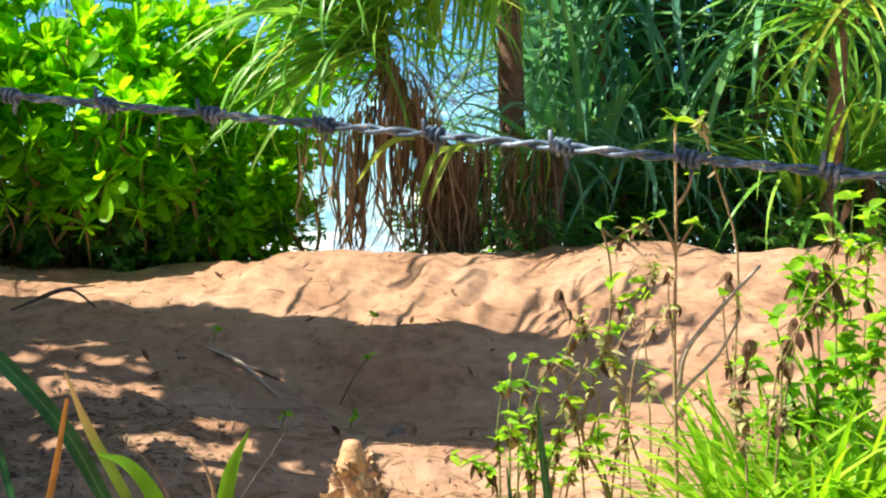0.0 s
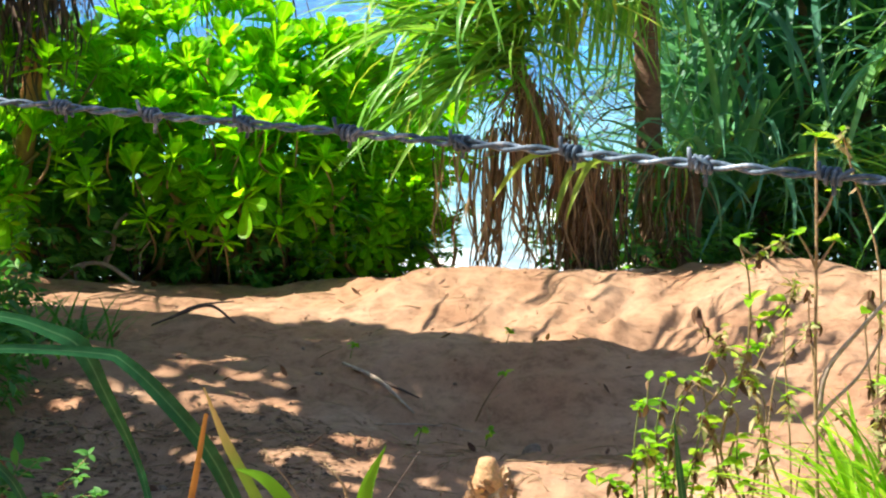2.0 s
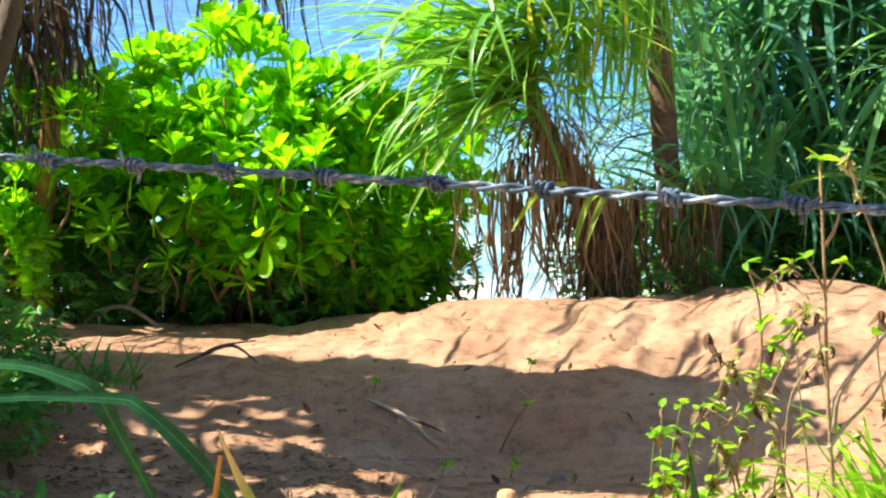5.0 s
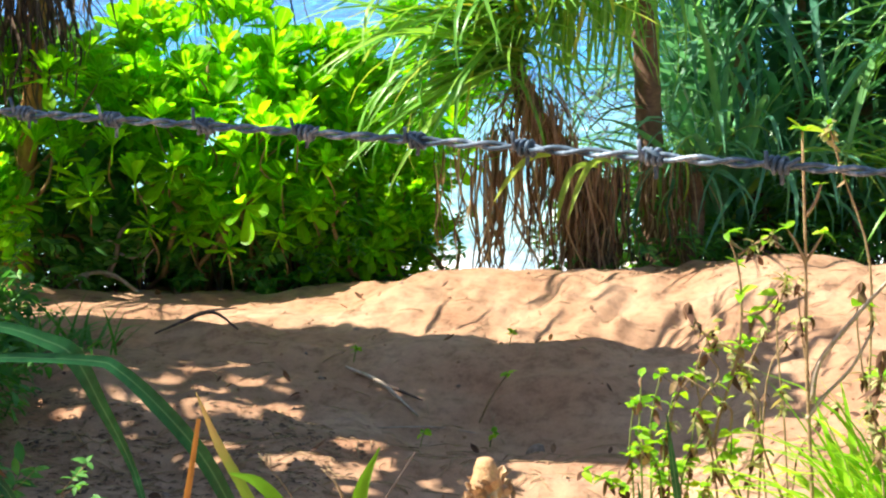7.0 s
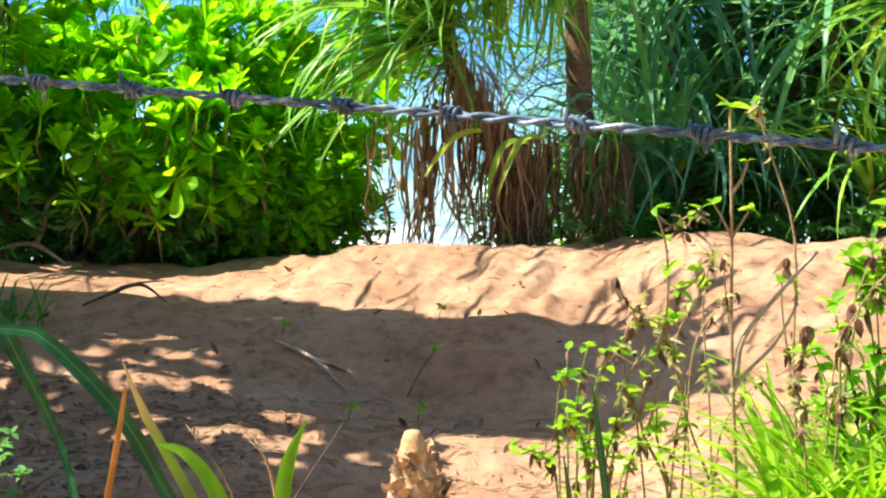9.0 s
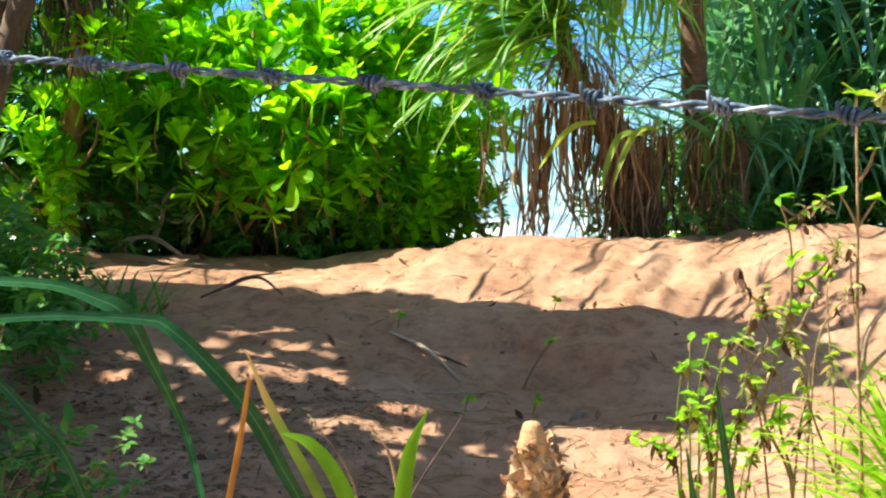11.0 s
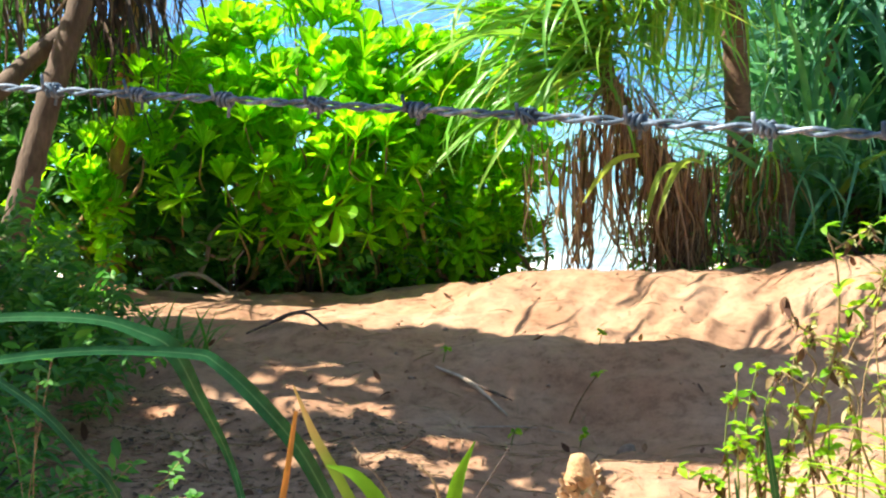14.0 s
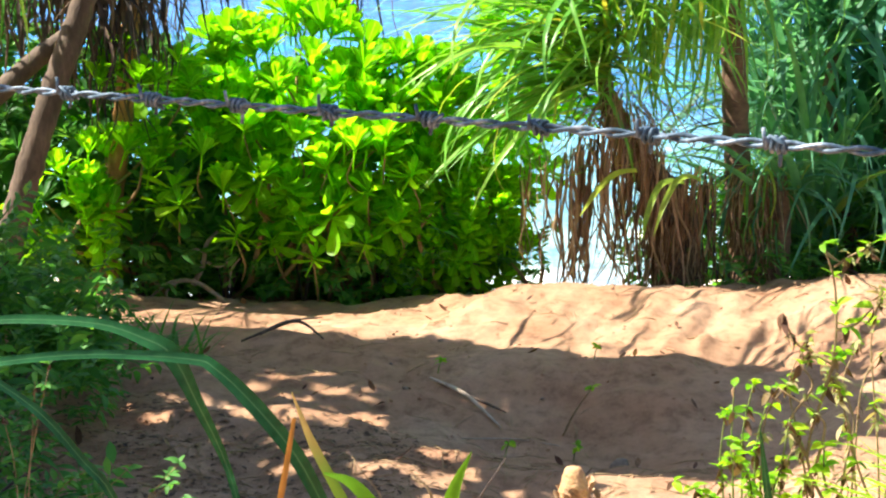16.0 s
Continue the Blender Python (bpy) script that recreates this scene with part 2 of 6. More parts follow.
# ---- mesh helpers ----
class Shape:
    """Vertices, faces and one UV per vertex, gathered into a mesh."""

    def __init__(self):
        self.v, self.f, self.uv = [], [], []

    def add(self, verts, faces, uvs=None, m=None):
        k = len(self.v)
        self.v += [m @ Vector(p) for p in verts] if m else [Vector(p) for p in verts]
        self.f += [tuple(i + k for i in f) for f in faces]
        self.uv += uvs if uvs else [(0.0, 0.0)] * len(verts)
        return self

    def join(self, other, m=None):
        return self.add(other.v, other.f, other.uv, m)

    def mesh(self, name, mat, smooth=True):
        me = bpy.data.meshes.new(name)
        me.from_pydata([tuple(p) for p in self.v], [], self.f)
        layer = me.uv_layers.new(name="uv")
        idx = np.zeros(len(me.loops), dtype=np.int32)
        me.loops.foreach_get("vertex_index", idx)
        layer.data.foreach_set("uv", np.array(self.uv, dtype=np.float32)[idx].ravel())
        me.polygons.foreach_set("use_smooth", np.full(len(me.polygons), smooth))
        me.materials.append(mat)
        me.update()
        return me


def strap(length, width, droop, segs=9, fold=0.35, power=1.5, twist=0.0, base=0.6):
    """A long leaf along +X that bends down, folded along its midrib, tapering to a point."""
    s, p, pos = Shape(), [], Vector((0, 0, 0))
    for i in range(segs + 1):
        u = i / segs
        a = -droop * u ** power
        if i:
            pos = pos + Vector((math.cos(a), 0, math.sin(a))) * (length / segs)
        w = width * 0.5 * min(1.0, base + u * 3) * max(0.02, 1 - u ** 2.2)
        up = Vector((-math.sin(a), 0, math.cos(a)))
        tw = twist * u
        side = Vector((0, math.cos(tw), 0)) + up * math.sin(tw)
        lift = up * (w * fold)
        p += [pos + side * w + lift, pos.copy(), pos - side * w + lift]
    f = []
    for i in range(segs):
        a = i * 3
        f += [(a, a + 3, a + 4, a + 1), (a + 1, a + 4, a + 5, a + 2)]
    return s.add(p, f, [(i // 3 / segs, i % 3 / 2) for i in range(len(p))])


def blade_path(points, widths, face=(0, -0.5, 1), fold=0.3):
    """A leaf blade along a given line, with its width at each point."""
    pts, ws = smooth_line(points, 4), smooth_values(widths, 4)
    s, p = Shape(), []
    for i, q in enumerate(pts):
        d = (pts[min(i + 1, len(pts) - 1)] - pts[max(i - 1, 0)]).normalized()
        side = d.cross(Vector(face)).normalized()
        up = side.cross(d).normalized()
        w = ws[i] * 0.5
        p += [q + side * w + up * w * fold, q, q - side * w + up * w * fold]
    f = []
    for i in range(len(pts) - 1):
        a = i * 3
        f += [(a, a + 3, a + 4, a + 1), (a + 1, a + 4, a + 5, a + 2)]
    return s.add(p, f, [(i // 3 / len(pts), i % 3 / 2) for i in range(len(p))])


def smooth_line(points, n):
    pts = [Vector(p) for p in points]
    ext = [pts[0] * 2 - pts[1]] + pts + [pts[-1] * 2 - pts[-2]]
    out = []
    for i in range(1, len(ext) - 2):
        a, b, c, d = ext[i - 1:i + 3]
        for k in range(n):
            u = k / n
            out.append(0.5 * (2 * b + (c - a) * u + (2 * a - 5 * b + 4 * c - d) * u * u + (3 * b - a - 3 * c + d) * u ** 3))
    return out + [pts[-1]]


def smooth_values(values, n):
    return [float(x) for x in np.interp(np.linspace(0, len(values) - 1, (len(values) - 1) * n + 1), range(len(values)), values)]


def tube(points, radii, sides=7, n=4, rough=0.0, rng=None):
    """A limb or stem along a line, with its radius at each point."""
    pts, rs = smooth_line(points, n), smooth_values(radii, n)
    s, p, uv = Shape(), [], []
    for i, q in enumerate(pts):
        d = (pts[min(i + 1, len(pts) - 1)] - pts[max(i - 1, 0)]).normalized()
        a = d.cross(Vector((0.3, 1, 0.2))).normalized()
        b = d.cross(a)
        for k in range(sides):
            ang = k / sides * math.tau
            r = rs[i] * (1 + (rng.uniform(-rough, rough) if rng else 0))
            p.append(q + (a * math.cos(ang) + b * math.sin(ang)) * r)
            uv.append((i / len(pts), k / sides))
    f = []
    for i in range(len(pts) - 1):
        for k in range(sides):
            f.append((i * sides + k, i * sides + (k + 1) % sides, (i + 1) * sides + (k + 1) % sides, (i + 1) * sides + k))
    f += [tuple(range(sides - 1, -1, -1)), tuple(range(len(p) - sides, len(p)))]
    return s.add(p, f, uv)


def ovate(length, width, cup=0.2, wide=0.45, segs=4):
    """A short leaf along +X; wide: where along it the leaf is broadest."""
    s, p = Shape(), []
    for i in range(segs + 1):
        u = i / segs
        w = width * 0.5 * (max(0.0, math.sin(math.pi * u ** (math.log(0.5) / math.log(wide)))) ** (0.6 if u > wide else 1.0) + 0.05)
        x = length * u
        z = -cup * length * u * u
        p += [(x, w, z + w * 0.3), (x, 0, z), (x, -w, z + w * 0.3)]
    f = []
    for i in range(segs):
        a = i * 3
        f += [(a, a + 3, a + 4, a + 1), (a + 1, a + 4, a + 5, a + 2)]
    return s.add(p, f, [(i // 3 / segs * 0.8, i % 3 / 2) for i in range(len(p))])


def aim(origin, az, el, roll=0.0, scale=1.0):
    """A pose with +X turned to azimuth az and raised by el, in degrees."""
    return Matrix.Translation(origin) @ Euler((radians(roll), radians(-el), radians(az))).to_matrix().to_4x4() @ Matrix.Scale(scale, 4)


def thing(name, at, label, category, group="", kind=""):
    e = new(name)
    e.location = at
    e.empty_display_size = 0.1
    bpy.context.view_layer.update()
    return tagged(e, label, category, group, kind)


def part(name, data, parent, label="", m=None, kind=""):
    """A mesh as a part of a thing; m is its place in the world."""
    ob = new(name, data)
    ob.parent = parent
    base = Matrix.Translation(parent.location) if parent.parent is None else Matrix.Translation(parent.parent.location) @ parent.matrix_basis
    ob.matrix_basis = base.inverted() @ (m if m else Matrix())
    return tagged(ob, label, "", "", kind)


# ---- ground ----
RIDGE_Y = [-300, -6, 0, 3, 4.5, 5.5, 6.4, 7.0, 8.0, 9.0, 9.5, 10.3, 10.8, 12, 14, 17, 20, 23, 40, 3000]
RIDGE_Z = [2.5, 1.8, 1.5, 1.15, 0.98, 0.87, 0.805, 0.785, 0.765, 0.775, 0.785, 0.765, 0.715, 0.50, -0.25, -1.05, -1.55, -1.95, -3.5, -40]


def step(v, a, b):
    u = np.clip((v - a) / (b - a), 0, 1)
    return u * u * (3 - 2 * u)


def bumps(x, y, size, seed):
    """Smooth value noise."""
    u, v = x / size, y / size
    i, j = np.floor(u).astype(int), np.floor(v).astype(int)
    du, dv = u - i, v - j
    du, dv = du * du * (3 - 2 * du), dv * dv * (3 - 2 * dv)

    def h(a, b):
        n = np.sin(a * 127.1 + b * 311.7 + seed * 74.7) * 43758.5453
        return n - np.floor(n)
    return ((h(i, j) * (1 - du) + h(i + 1, j) * du) * (1 - dv) + (h(i, j + 1) * (1 - du) + h(i + 1, j + 1) * du) * dv) - 0.5


def ground_z(x, y):
    x, y = np.asarray(x, float), np.asarray(y, float)
    z = sum(np.interp(y + d, RIDGE_Y, RIDGE_Z) for d in (-0.25, 0, 0.25)) / 3
    z = z - 0.19 * np.exp(-((x - 0.35) / 0.8) ** 2 - ((y - 7.8) / 0.5) ** 2)
    z = z + 0.115 * step(x + 0.35 * (10.2 - y), -0.40, -0.06) * np.exp(-((y - 10.1) / 0.55) ** 2)
    z = z - 0.10 * np.exp(-((x - 1.15) / 0.35) ** 2 - ((y - 7.95) / 0.4) ** 2)
    z = z - 0.075 * step(-x, 0.35, 0.8) * np.exp(-((y - 10.3) / 0.7) ** 2)
    z = z + 0.11 * step(x, 0.9, 2.1) * np.exp(-((y - 9.2) / 2.2) ** 2)
    z = z - 0.07 * np.exp(-((x - 1.05) / 0.16) ** 2 - ((y - 9.05) / 0.12) ** 2)
    z = z - 0.08 * np.exp(-((x + 1.55) / 0.45) ** 2 - ((y - 9.75) / 0.2) ** 2)
    flat = np.maximum(step(-x, 0.35, 0.85), step(x, 0.7, 1.1)) * (1 - step(y, 13.0, 15.0)) * step(y, 10.3, 11.0)
    z = z + (np.maximum(z, 0.69 - 0.25 * (y - 10.6)) - z) * flat
    z = z + 0.05 * np.exp(-((x - 0.93) / 0.06) ** 2 - ((y - 9.2) / 0.09) ** 2)
    z = z + step(x, 0.7, 1.3) * 0.09 * np.exp(-((y - 8.7) / 0.8) ** 2) * (np.abs(bumps(x + 0.5 * y, y - 0.3 * x, 0.3, 12)) - 0.2)
    z = z + 0.42 * step(x, 0.25, 0.85) * np.exp(-((y - 3.85) / 0.55) ** 2)
    near = np.exp(-((np.maximum(np.abs(x) - 4, 0)) / 3) ** 2 - (np.maximum(np.abs(y - 8) - 4, 0) / 3) ** 2)
    z = z + near * (1 - 0.45 * np.exp(-((y - 9.7) / 0.6) ** 2)) * (0.10 * bumps(x, y, 0.62, 1) + 0.06 * bumps(x + y * 0.4, y * 1.3, 0.27, 2) + 0.028 * bumps(x, y, 0.13, 3) + 0.07 * (0.16 - np.abs(bumps(x * 0.8 + y * 0.5, y * 0.9 - x * 0.3, 0.42, 15))) + 0.012 * bumps(x, y, 0.06, 4) - 0.03 * np.maximum(bumps(x, y * 1.1, 0.16, 14) - 0.2, 0))
    z = z - 0.13 * step(y, 10.6, 11.2) * (1 - step(x, 0.9, 1.3)) * (1 - step(y, 13.0, 15.0))
    crest = np.exp(-((y - 9.5) / 0.75) ** 2) * step(x, -0.5, 0.3) * (1 - step(x, 3.0, 3.6))
    furrow = bumps(x - 0.28 * y, y * 0.22 + 0.2 * x, 0.12, 21) + 0.6 * bumps(x - 0.45 * y, y * 0.3, 0.065, 22)
    z = z + crest * (0.04 * furrow + 0.09 * (0.2 - np.abs(bumps(x - 0.35 * y, y * 0.35, 0.26, 23))))
    slope = np.exp(-((y - 8.9) / 0.7) ** 2) * step(x, 0.85, 1.2) * (1 - step(x, 2.6, 3.2))
    z = z + slope * 0.11 * (0.22 - np.abs(bumps(x * 0.6 + 0.5 * y, y * 1.1 - 0.4 * x, 0.24, 24)) + 0.4 * bumps(x - y * 0.3, y, 0.1, 25))
    bank = np.exp(-((y - 9.55) / 0.35) ** 2) * step(-x, 0.3, 0.7) * (1 - step(-x, 2.0, 2.4))
    z = z + bank * 0.07 * (0.18 - np.abs(bumps(x * 0.8 + 0.3 * y, y, 0.3, 26)))
    z = z + (1 - near) * 0.25 * bumps(x, y, 3.0, 5) * (y < 18)
    return z


def gz(x, y):
    return float(ground_z(x, y))


def axis(parts):
    return np.concatenate([np.linspace(a, b, n, endpoint=False) for a, b, n in parts] + [[parts[-1][1]]])


def sheet(name, xs, ys, height, mat):
    X, Y = np.meshgrid(xs, ys)
    P = np.stack([X, Y, height(X, Y)], -1).reshape(-1, 3)
    nx, ny = len(xs), len(ys)
    k = (np.arange(ny - 1)[:, None] * nx + np.arange(nx - 1)[None]).ravel()
    F = np.stack([k, k + 1, k + 1 + nx, k + nx], -1)
    me = bpy.data.meshes.new(name)
    me.from_pydata(P.tolist(), [], F.tolist())
    me.polygons.foreach_set("use_smooth", np.full(len(me.polygons), True))
    me.materials.append(mat)
    return new(name, me)


ground = sheet("ground", axis([(-3000, -60, 12), (-60, -8, 20), (-8, -3.4, 40), (-3.4, 3.8, 300), (3.8, 9, 40), (9, 60, 20), (60, 3000, 12)]),
               axis([(-300, -10, 10), (-10, 4.5, 60), (4.5, 11.2, 330), (11.2, 24, 90), (24, 3000, 20)]), ground_z, SAND)
tagged(ground, "pale orange beach sand, heaped and dug into pits, with scattered litter", "sand", kind="structure")


def sea_z(x, y):
    f = np.exp(-np.maximum(y - 60, 0) / 60)
    return -1.55 + f * (0.10 * np.sin(y * 0.9 + 0.8 * bumps(x, y, 9, 7) * 6) * bumps(x * 0.5, y, 5, 8) * 2 + 0.05 * bumps(x * 0.5, y, 0.9, 9))


sea = sheet("sea", axis([(-3000, -80, 14), (-80, -14, 40), (-14, 14, 140), (14, 80, 40), (80, 3000, 14)]),
            axis([(18, 70, 260), (70, 300, 60), (300, 4500, 30)]), sea_z, SEA)
tagged(sea, "turquoise to blue sea with small ripples and white foam at the beach", "sea", kind="structure")


# ---- pandanus trees ----
rng = random.Random(7)
STRAPS = {}


def strap_set(key, mat, length, width, droops, fold=0.35, power=1.5, base=0.6):
    """A few meshes of one kind of leaf, from stiff to hanging."""
    if key not in STRAPS:
        STRAPS[key] = [strap(length, width, d, fold=fold, power=power, twist=tw, base=base).mesh(key, mat)
                       for d in droops for tw in (-0.5, 0.6)]
    return STRAPS[key]


def rosette(tree, name, meshes, centre, count, az, el, size, spread=0.08, seed=1, label=""):
    """Leaves that spread from one centre; az and el are ranges in degrees."""
    r = random.Random(seed)
    for i in range(count):
        c = Vector(centre) + Vector((r.gauss(0, spread), r.gauss(0, spread), r.gauss(0, spread)))
        a, e = r.uniform(*az), r.uniform(*el)
        part(name, r.choice(meshes), tree, label, aim(c, a, e, r.uniform(-25, 25), r.uniform(*size)))


def skirt(tree, meshes, centre, count, radius, drop, size, seed=1, az=(0, 360)):
    """Dead leaves that hang down round a trunk from under the crown."""
    r = random.Random(seed)
    for i in range(count):
        a = r.uniform(*az)
        rad = radius * r.uniform(0.15, 0.8)
        c = Vector(centre) + Vector((math.cos(radians(a)) * rad, math.sin(radians(a)) * rad, r.uniform(-drop, 0.05)))
        part("dead_leaf", r.choice(meshes), tree, "", aim(c, a + r.uniform(-30, 30), r.uniform(5, 45), r.uniform(-25, 25), r.uniform(*size)))


def curtain(tree, name, meshes, xs, ys, top, count, size, seed=1, lean=12):
    """Leaves that hang straight down side by side; top gives their height at x."""
    r = random.Random(seed)
    for i in range(count):
        x, y = r.uniform(*xs), r.uniform(*ys)
        part(name, r.choice(meshes), tree, "", aim((x, y, top(x) + r.uniform(-0.12, 0.05)), r.uniform(0, 360), -90 + abs(r.gauss(0, lean)), r.uniform(-90, 90), r.uniform(*size)))


def ringed_trunk(points, radii, seed=1):
    """A trunk with the leaf scars of a pandanus as shallow rings."""
    r = random.Random(seed)
    pts, rs = smooth_line(points, 12), smooth_values(radii, 12)
    rs = [v * (1.0 + (0.07 if i % 2 else -0.03) + r.uniform(-0.03, 0.03)) for i, v in enumerate(rs)]
    s = tube(pts, rs, sides=12, n=1, rough=0.03, rng=r)
    return s


def lank_set(name, mat, width, seed):
    """Dead leaves that hang along +X in slight waves, shrivelled to a thread at the tip."""
    q, out = random.Random(seed), []
    for i in range(8):
        a, b, c, d = [q.uniform(-0.05, 0.05) for _ in range(4)]
        out.append(blade_path([(0, 0, 0), (0.25, a * 0.6, b * 0.5), (0.5, b, c), (0.78, c, a), (1.0, d * 1.6, b)],
                              [width * 0.7, width, width * q.uniform(0.6, 1.0), width * 0.6, 0.002], (0, 0, 1), 0.7).mesh(name, mat))
    return out


GREEN = strap_set("leaf", LEAF_PANDANUS, 1.3, 0.052, (0.4, 0.9, 1.5, 2.1))
BLUE = strap_set("shade_toned_leaf", LEAF_PANDANUS_SHADE_TONE, 1.5, 0.056, (0.6, 1.1, 1.7, 2.5), power=2.3)
ARCH = strap_set("arching_leaf", LEAF_PANDANUS_SHADE_TONE, 1.25, 0.036, (1.9, 2.4, 2.9), power=1.8)
DEAD = strap_set("dead_leaf", LEAF_DEAD, 1.0, 0.021, (1.75, 1.95, 2.1), fold=0.6, power=0.4)
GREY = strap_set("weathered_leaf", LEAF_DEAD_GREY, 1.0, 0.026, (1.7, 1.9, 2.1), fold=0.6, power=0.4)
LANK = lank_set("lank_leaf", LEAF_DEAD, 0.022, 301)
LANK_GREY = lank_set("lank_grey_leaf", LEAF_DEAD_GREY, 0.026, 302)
WIDE = strap_set("broad_leaf", LEAF_PANDANUS, 1.4, 0.058, (0.5, 0.9, 1.3, 1.7), power=1.9)
HANG = strap_set("hanging_leaf", LEAF_PANDANUS, 0.9, 0.032, (1.9, 2.2, 2.4), power=0.7)
DROP = strap_set("drooping_leaf", LEAF_PANDANUS, 1.0, 0.044, (-0.25, 0.2, 0.5), power=1.2)

# the pandanus beside the gap to the sea
p1 = thing("pandanus_tree", (0.9, 11.05, gz(0.9, 11.05)), "pandanus with arching green leaves over a skirt of dead brown leaves", "tree", "pandanus trees")
part("trunk", ringed_trunk([(0.95, 11.1, 0.5), (0.92, 11.12, 1.15), (0.66, 11.15, 1.55), (0.48, 11.2, 1.95), (0.45, 11.2, 2.9)], [0.17, 0.14, 0.085, 0.05, 0.03], 3).mesh("trunk", BARK_PANDANUS), p1)
rosette(p1, "leaf", WIDE, (0.45, 10.9, 2.08), 78, (140, 225), (-22, 52), (0.7, 1.05), 0.06, 11)
rosette(p1, "leaf", WIDE, (0.48, 10.95, 2.42), 56, (125, 250), (-25, 40), (0.75, 1.1), 0.08, 7)
rosette(p1, "leaf", GREEN, (0.5, 10.9, 2.2), 44, (235, 350), (5, 75), (0.4, 0.75), 0.08, 12)
rosette(p1, "leaf", HANG, (0.42, 10.85, 2.1), 26, (150, 330), (0, 50), (0.4, 0.85), 0.12, 18)
rosette(p1, "leaf", GREEN, (0.45, 11.05, 2.5), 36, (-60, 120), (-10, 75), (0.7, 1.0), 0.08, 13)
rosette(p1, "leaf", GREEN, (0.30, 10.8, 2.95), 46, (0, 360), (-35, 60), (0.7, 1.05), 0.1, 14)
curtain(p1, "leaf", DROP, (0.5, 1.22), (10.7, 11.0), lambda x: 2.72 - 0.1 * math.sin(x * 9), 40, (0.6, 0.95), 10, lean=10)
curtain(p1, "dead_leaf", LANK, (0.22, 0.85), (10.65, 11.0), lambda x: 1.84 - 0.9 * abs(x - 0.55), 95, (0.8, 1.12), 15, lean=5)
# Near-black leaves here put the shade round the trunk into their colour.
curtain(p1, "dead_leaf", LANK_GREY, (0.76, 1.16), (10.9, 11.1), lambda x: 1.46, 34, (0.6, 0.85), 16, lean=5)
curtain(p1, "dead_leaf", LANK, (0.72, 1.14), (10.72, 10.95), lambda x: 1.48, 50, (0.6, 0.85), 20, lean=6)
curtain(p1, "dead_leaf", LANK, (0.72, 1.1), (10.8, 10.95), lambda x: 1.42, 26, (0.5, 0.75), 27, lean=6)
curtain(p1, "dead_leaf", LANK, (-0.06, 0.26), (10.6, 10.9), lambda x: 1.55, 20, (0.5, 0.85), 17, lean=6)
curtain(p1, "leaf", HANG, (-0.15, 0.35), (10.7, 10.95), lambda x: 1.75, 14, (0.4, 0.7), 8)
skirt(p1, DEAD, (0.54, 10.9, 1.95), 60, 0.24, 0.16, (0.35, 0.75), 19, az=(180, 360))
curtain(p1, "dead_leaf", LANK, (0.42, 0.74), (10.66, 10.85), lambda x: 2.02 - 1.2 * abs(x - 0.55), 40, (0.35, 0.8), 28, lean=9)
rosette(p1, "dead_leaf", DEAD, (0.56, 10.85, 1.88), 16, (200, 380), (-20, 50), (0.25, 0.45), 0.08, 33)
BENT = leaf_material("bent_pandanus_leaf", [(0.0, (0.34, 0.55, 0.07)), (1.0, (0.50, 0.62, 0.08))], glow=0.45, rough=0.35)
for line in ([(0.635, 10.389, 1.547), (0.539, 10.341, 1.543), (0.461, 10.293, 1.503), (0.375, 10.196, 1.422), (0.294, 10.1, 1.315)],
             [(1.02, 10.485, 1.48), (0.943, 10.437, 1.509), (0.866, 10.389, 1.48), (0.789, 10.293, 1.355), (0.728, 10.196, 1.19)],
             [(0.924, 10.485, 1.461), (0.837, 10.437, 1.48), (0.76, 10.389, 1.442), (0.693, 10.293, 1.288), (0.673, 10.245, 1.163)]):
    part("leaf", blade_path(line, [0.034, 0.042, 0.042, 0.034, 0.003], (0, -0.6, 0.8)).mesh("bent_leaf", BENT), p1, "bent-over yellow-green leaf")

# the tall trunk behind it
p2 = thing("pandanus_tree", (1.4, 11.5, gz(1.4, 11.5)), "tall brown-trunked pandanus with hanging yellow-green leaves", "tree", "pandanus trees")
part("trunk", ringed_trunk([(1.44, 11.5, 0.5), (1.36, 11.5, 1.4), (1.29, 11.55, 2.4), (1.2, 11.5, 3.4)], [0.10, 0.085, 0.08, 0.075], 4).mesh("trunk", BARK_PANDANUS), p2)
rosette(p2, "leaf", GREEN, (1.15, 11.4, 3.1), 60, (0, 360), (-60, 50), (0.7, 1.1), 0.1, 21)
rosette(p2, "leaf", GREEN, (1.05, 11.2, 2.75), 26, (150, 330), (-80, -30), (0.55, 0.75), 0.1, 22)
# crown out of view, added to shade the low clumps beside it
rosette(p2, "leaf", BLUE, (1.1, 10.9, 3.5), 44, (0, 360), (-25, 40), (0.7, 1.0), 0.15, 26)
curtain(p2, "dead_leaf", LANK, (1.26, 1.54), (11.1, 11.35), lambda x: 1.42 - 2.0 * (x - 1.38) ** 2, 48, (0.6, 0.8), 24, lean=6)
rosette(p2, "dead_leaf", LANK_GREY, (1.2, 11.55, 1.75), 42, (110, 260), (-40, 50), (0.3, 0.65), 0.14, 29)
skirt(p2, DEAD, (1.4, 11.3, 1.44), 20, 0.14, 0.1, (0.45, 0.7), 23, az=(180, 360))
rosette(p2, "leaf", GREEN, (1.45, 11.25, 1.45), 12, (180, 360), (-75, 20), (0.3, 0.5), 0.05, 25)

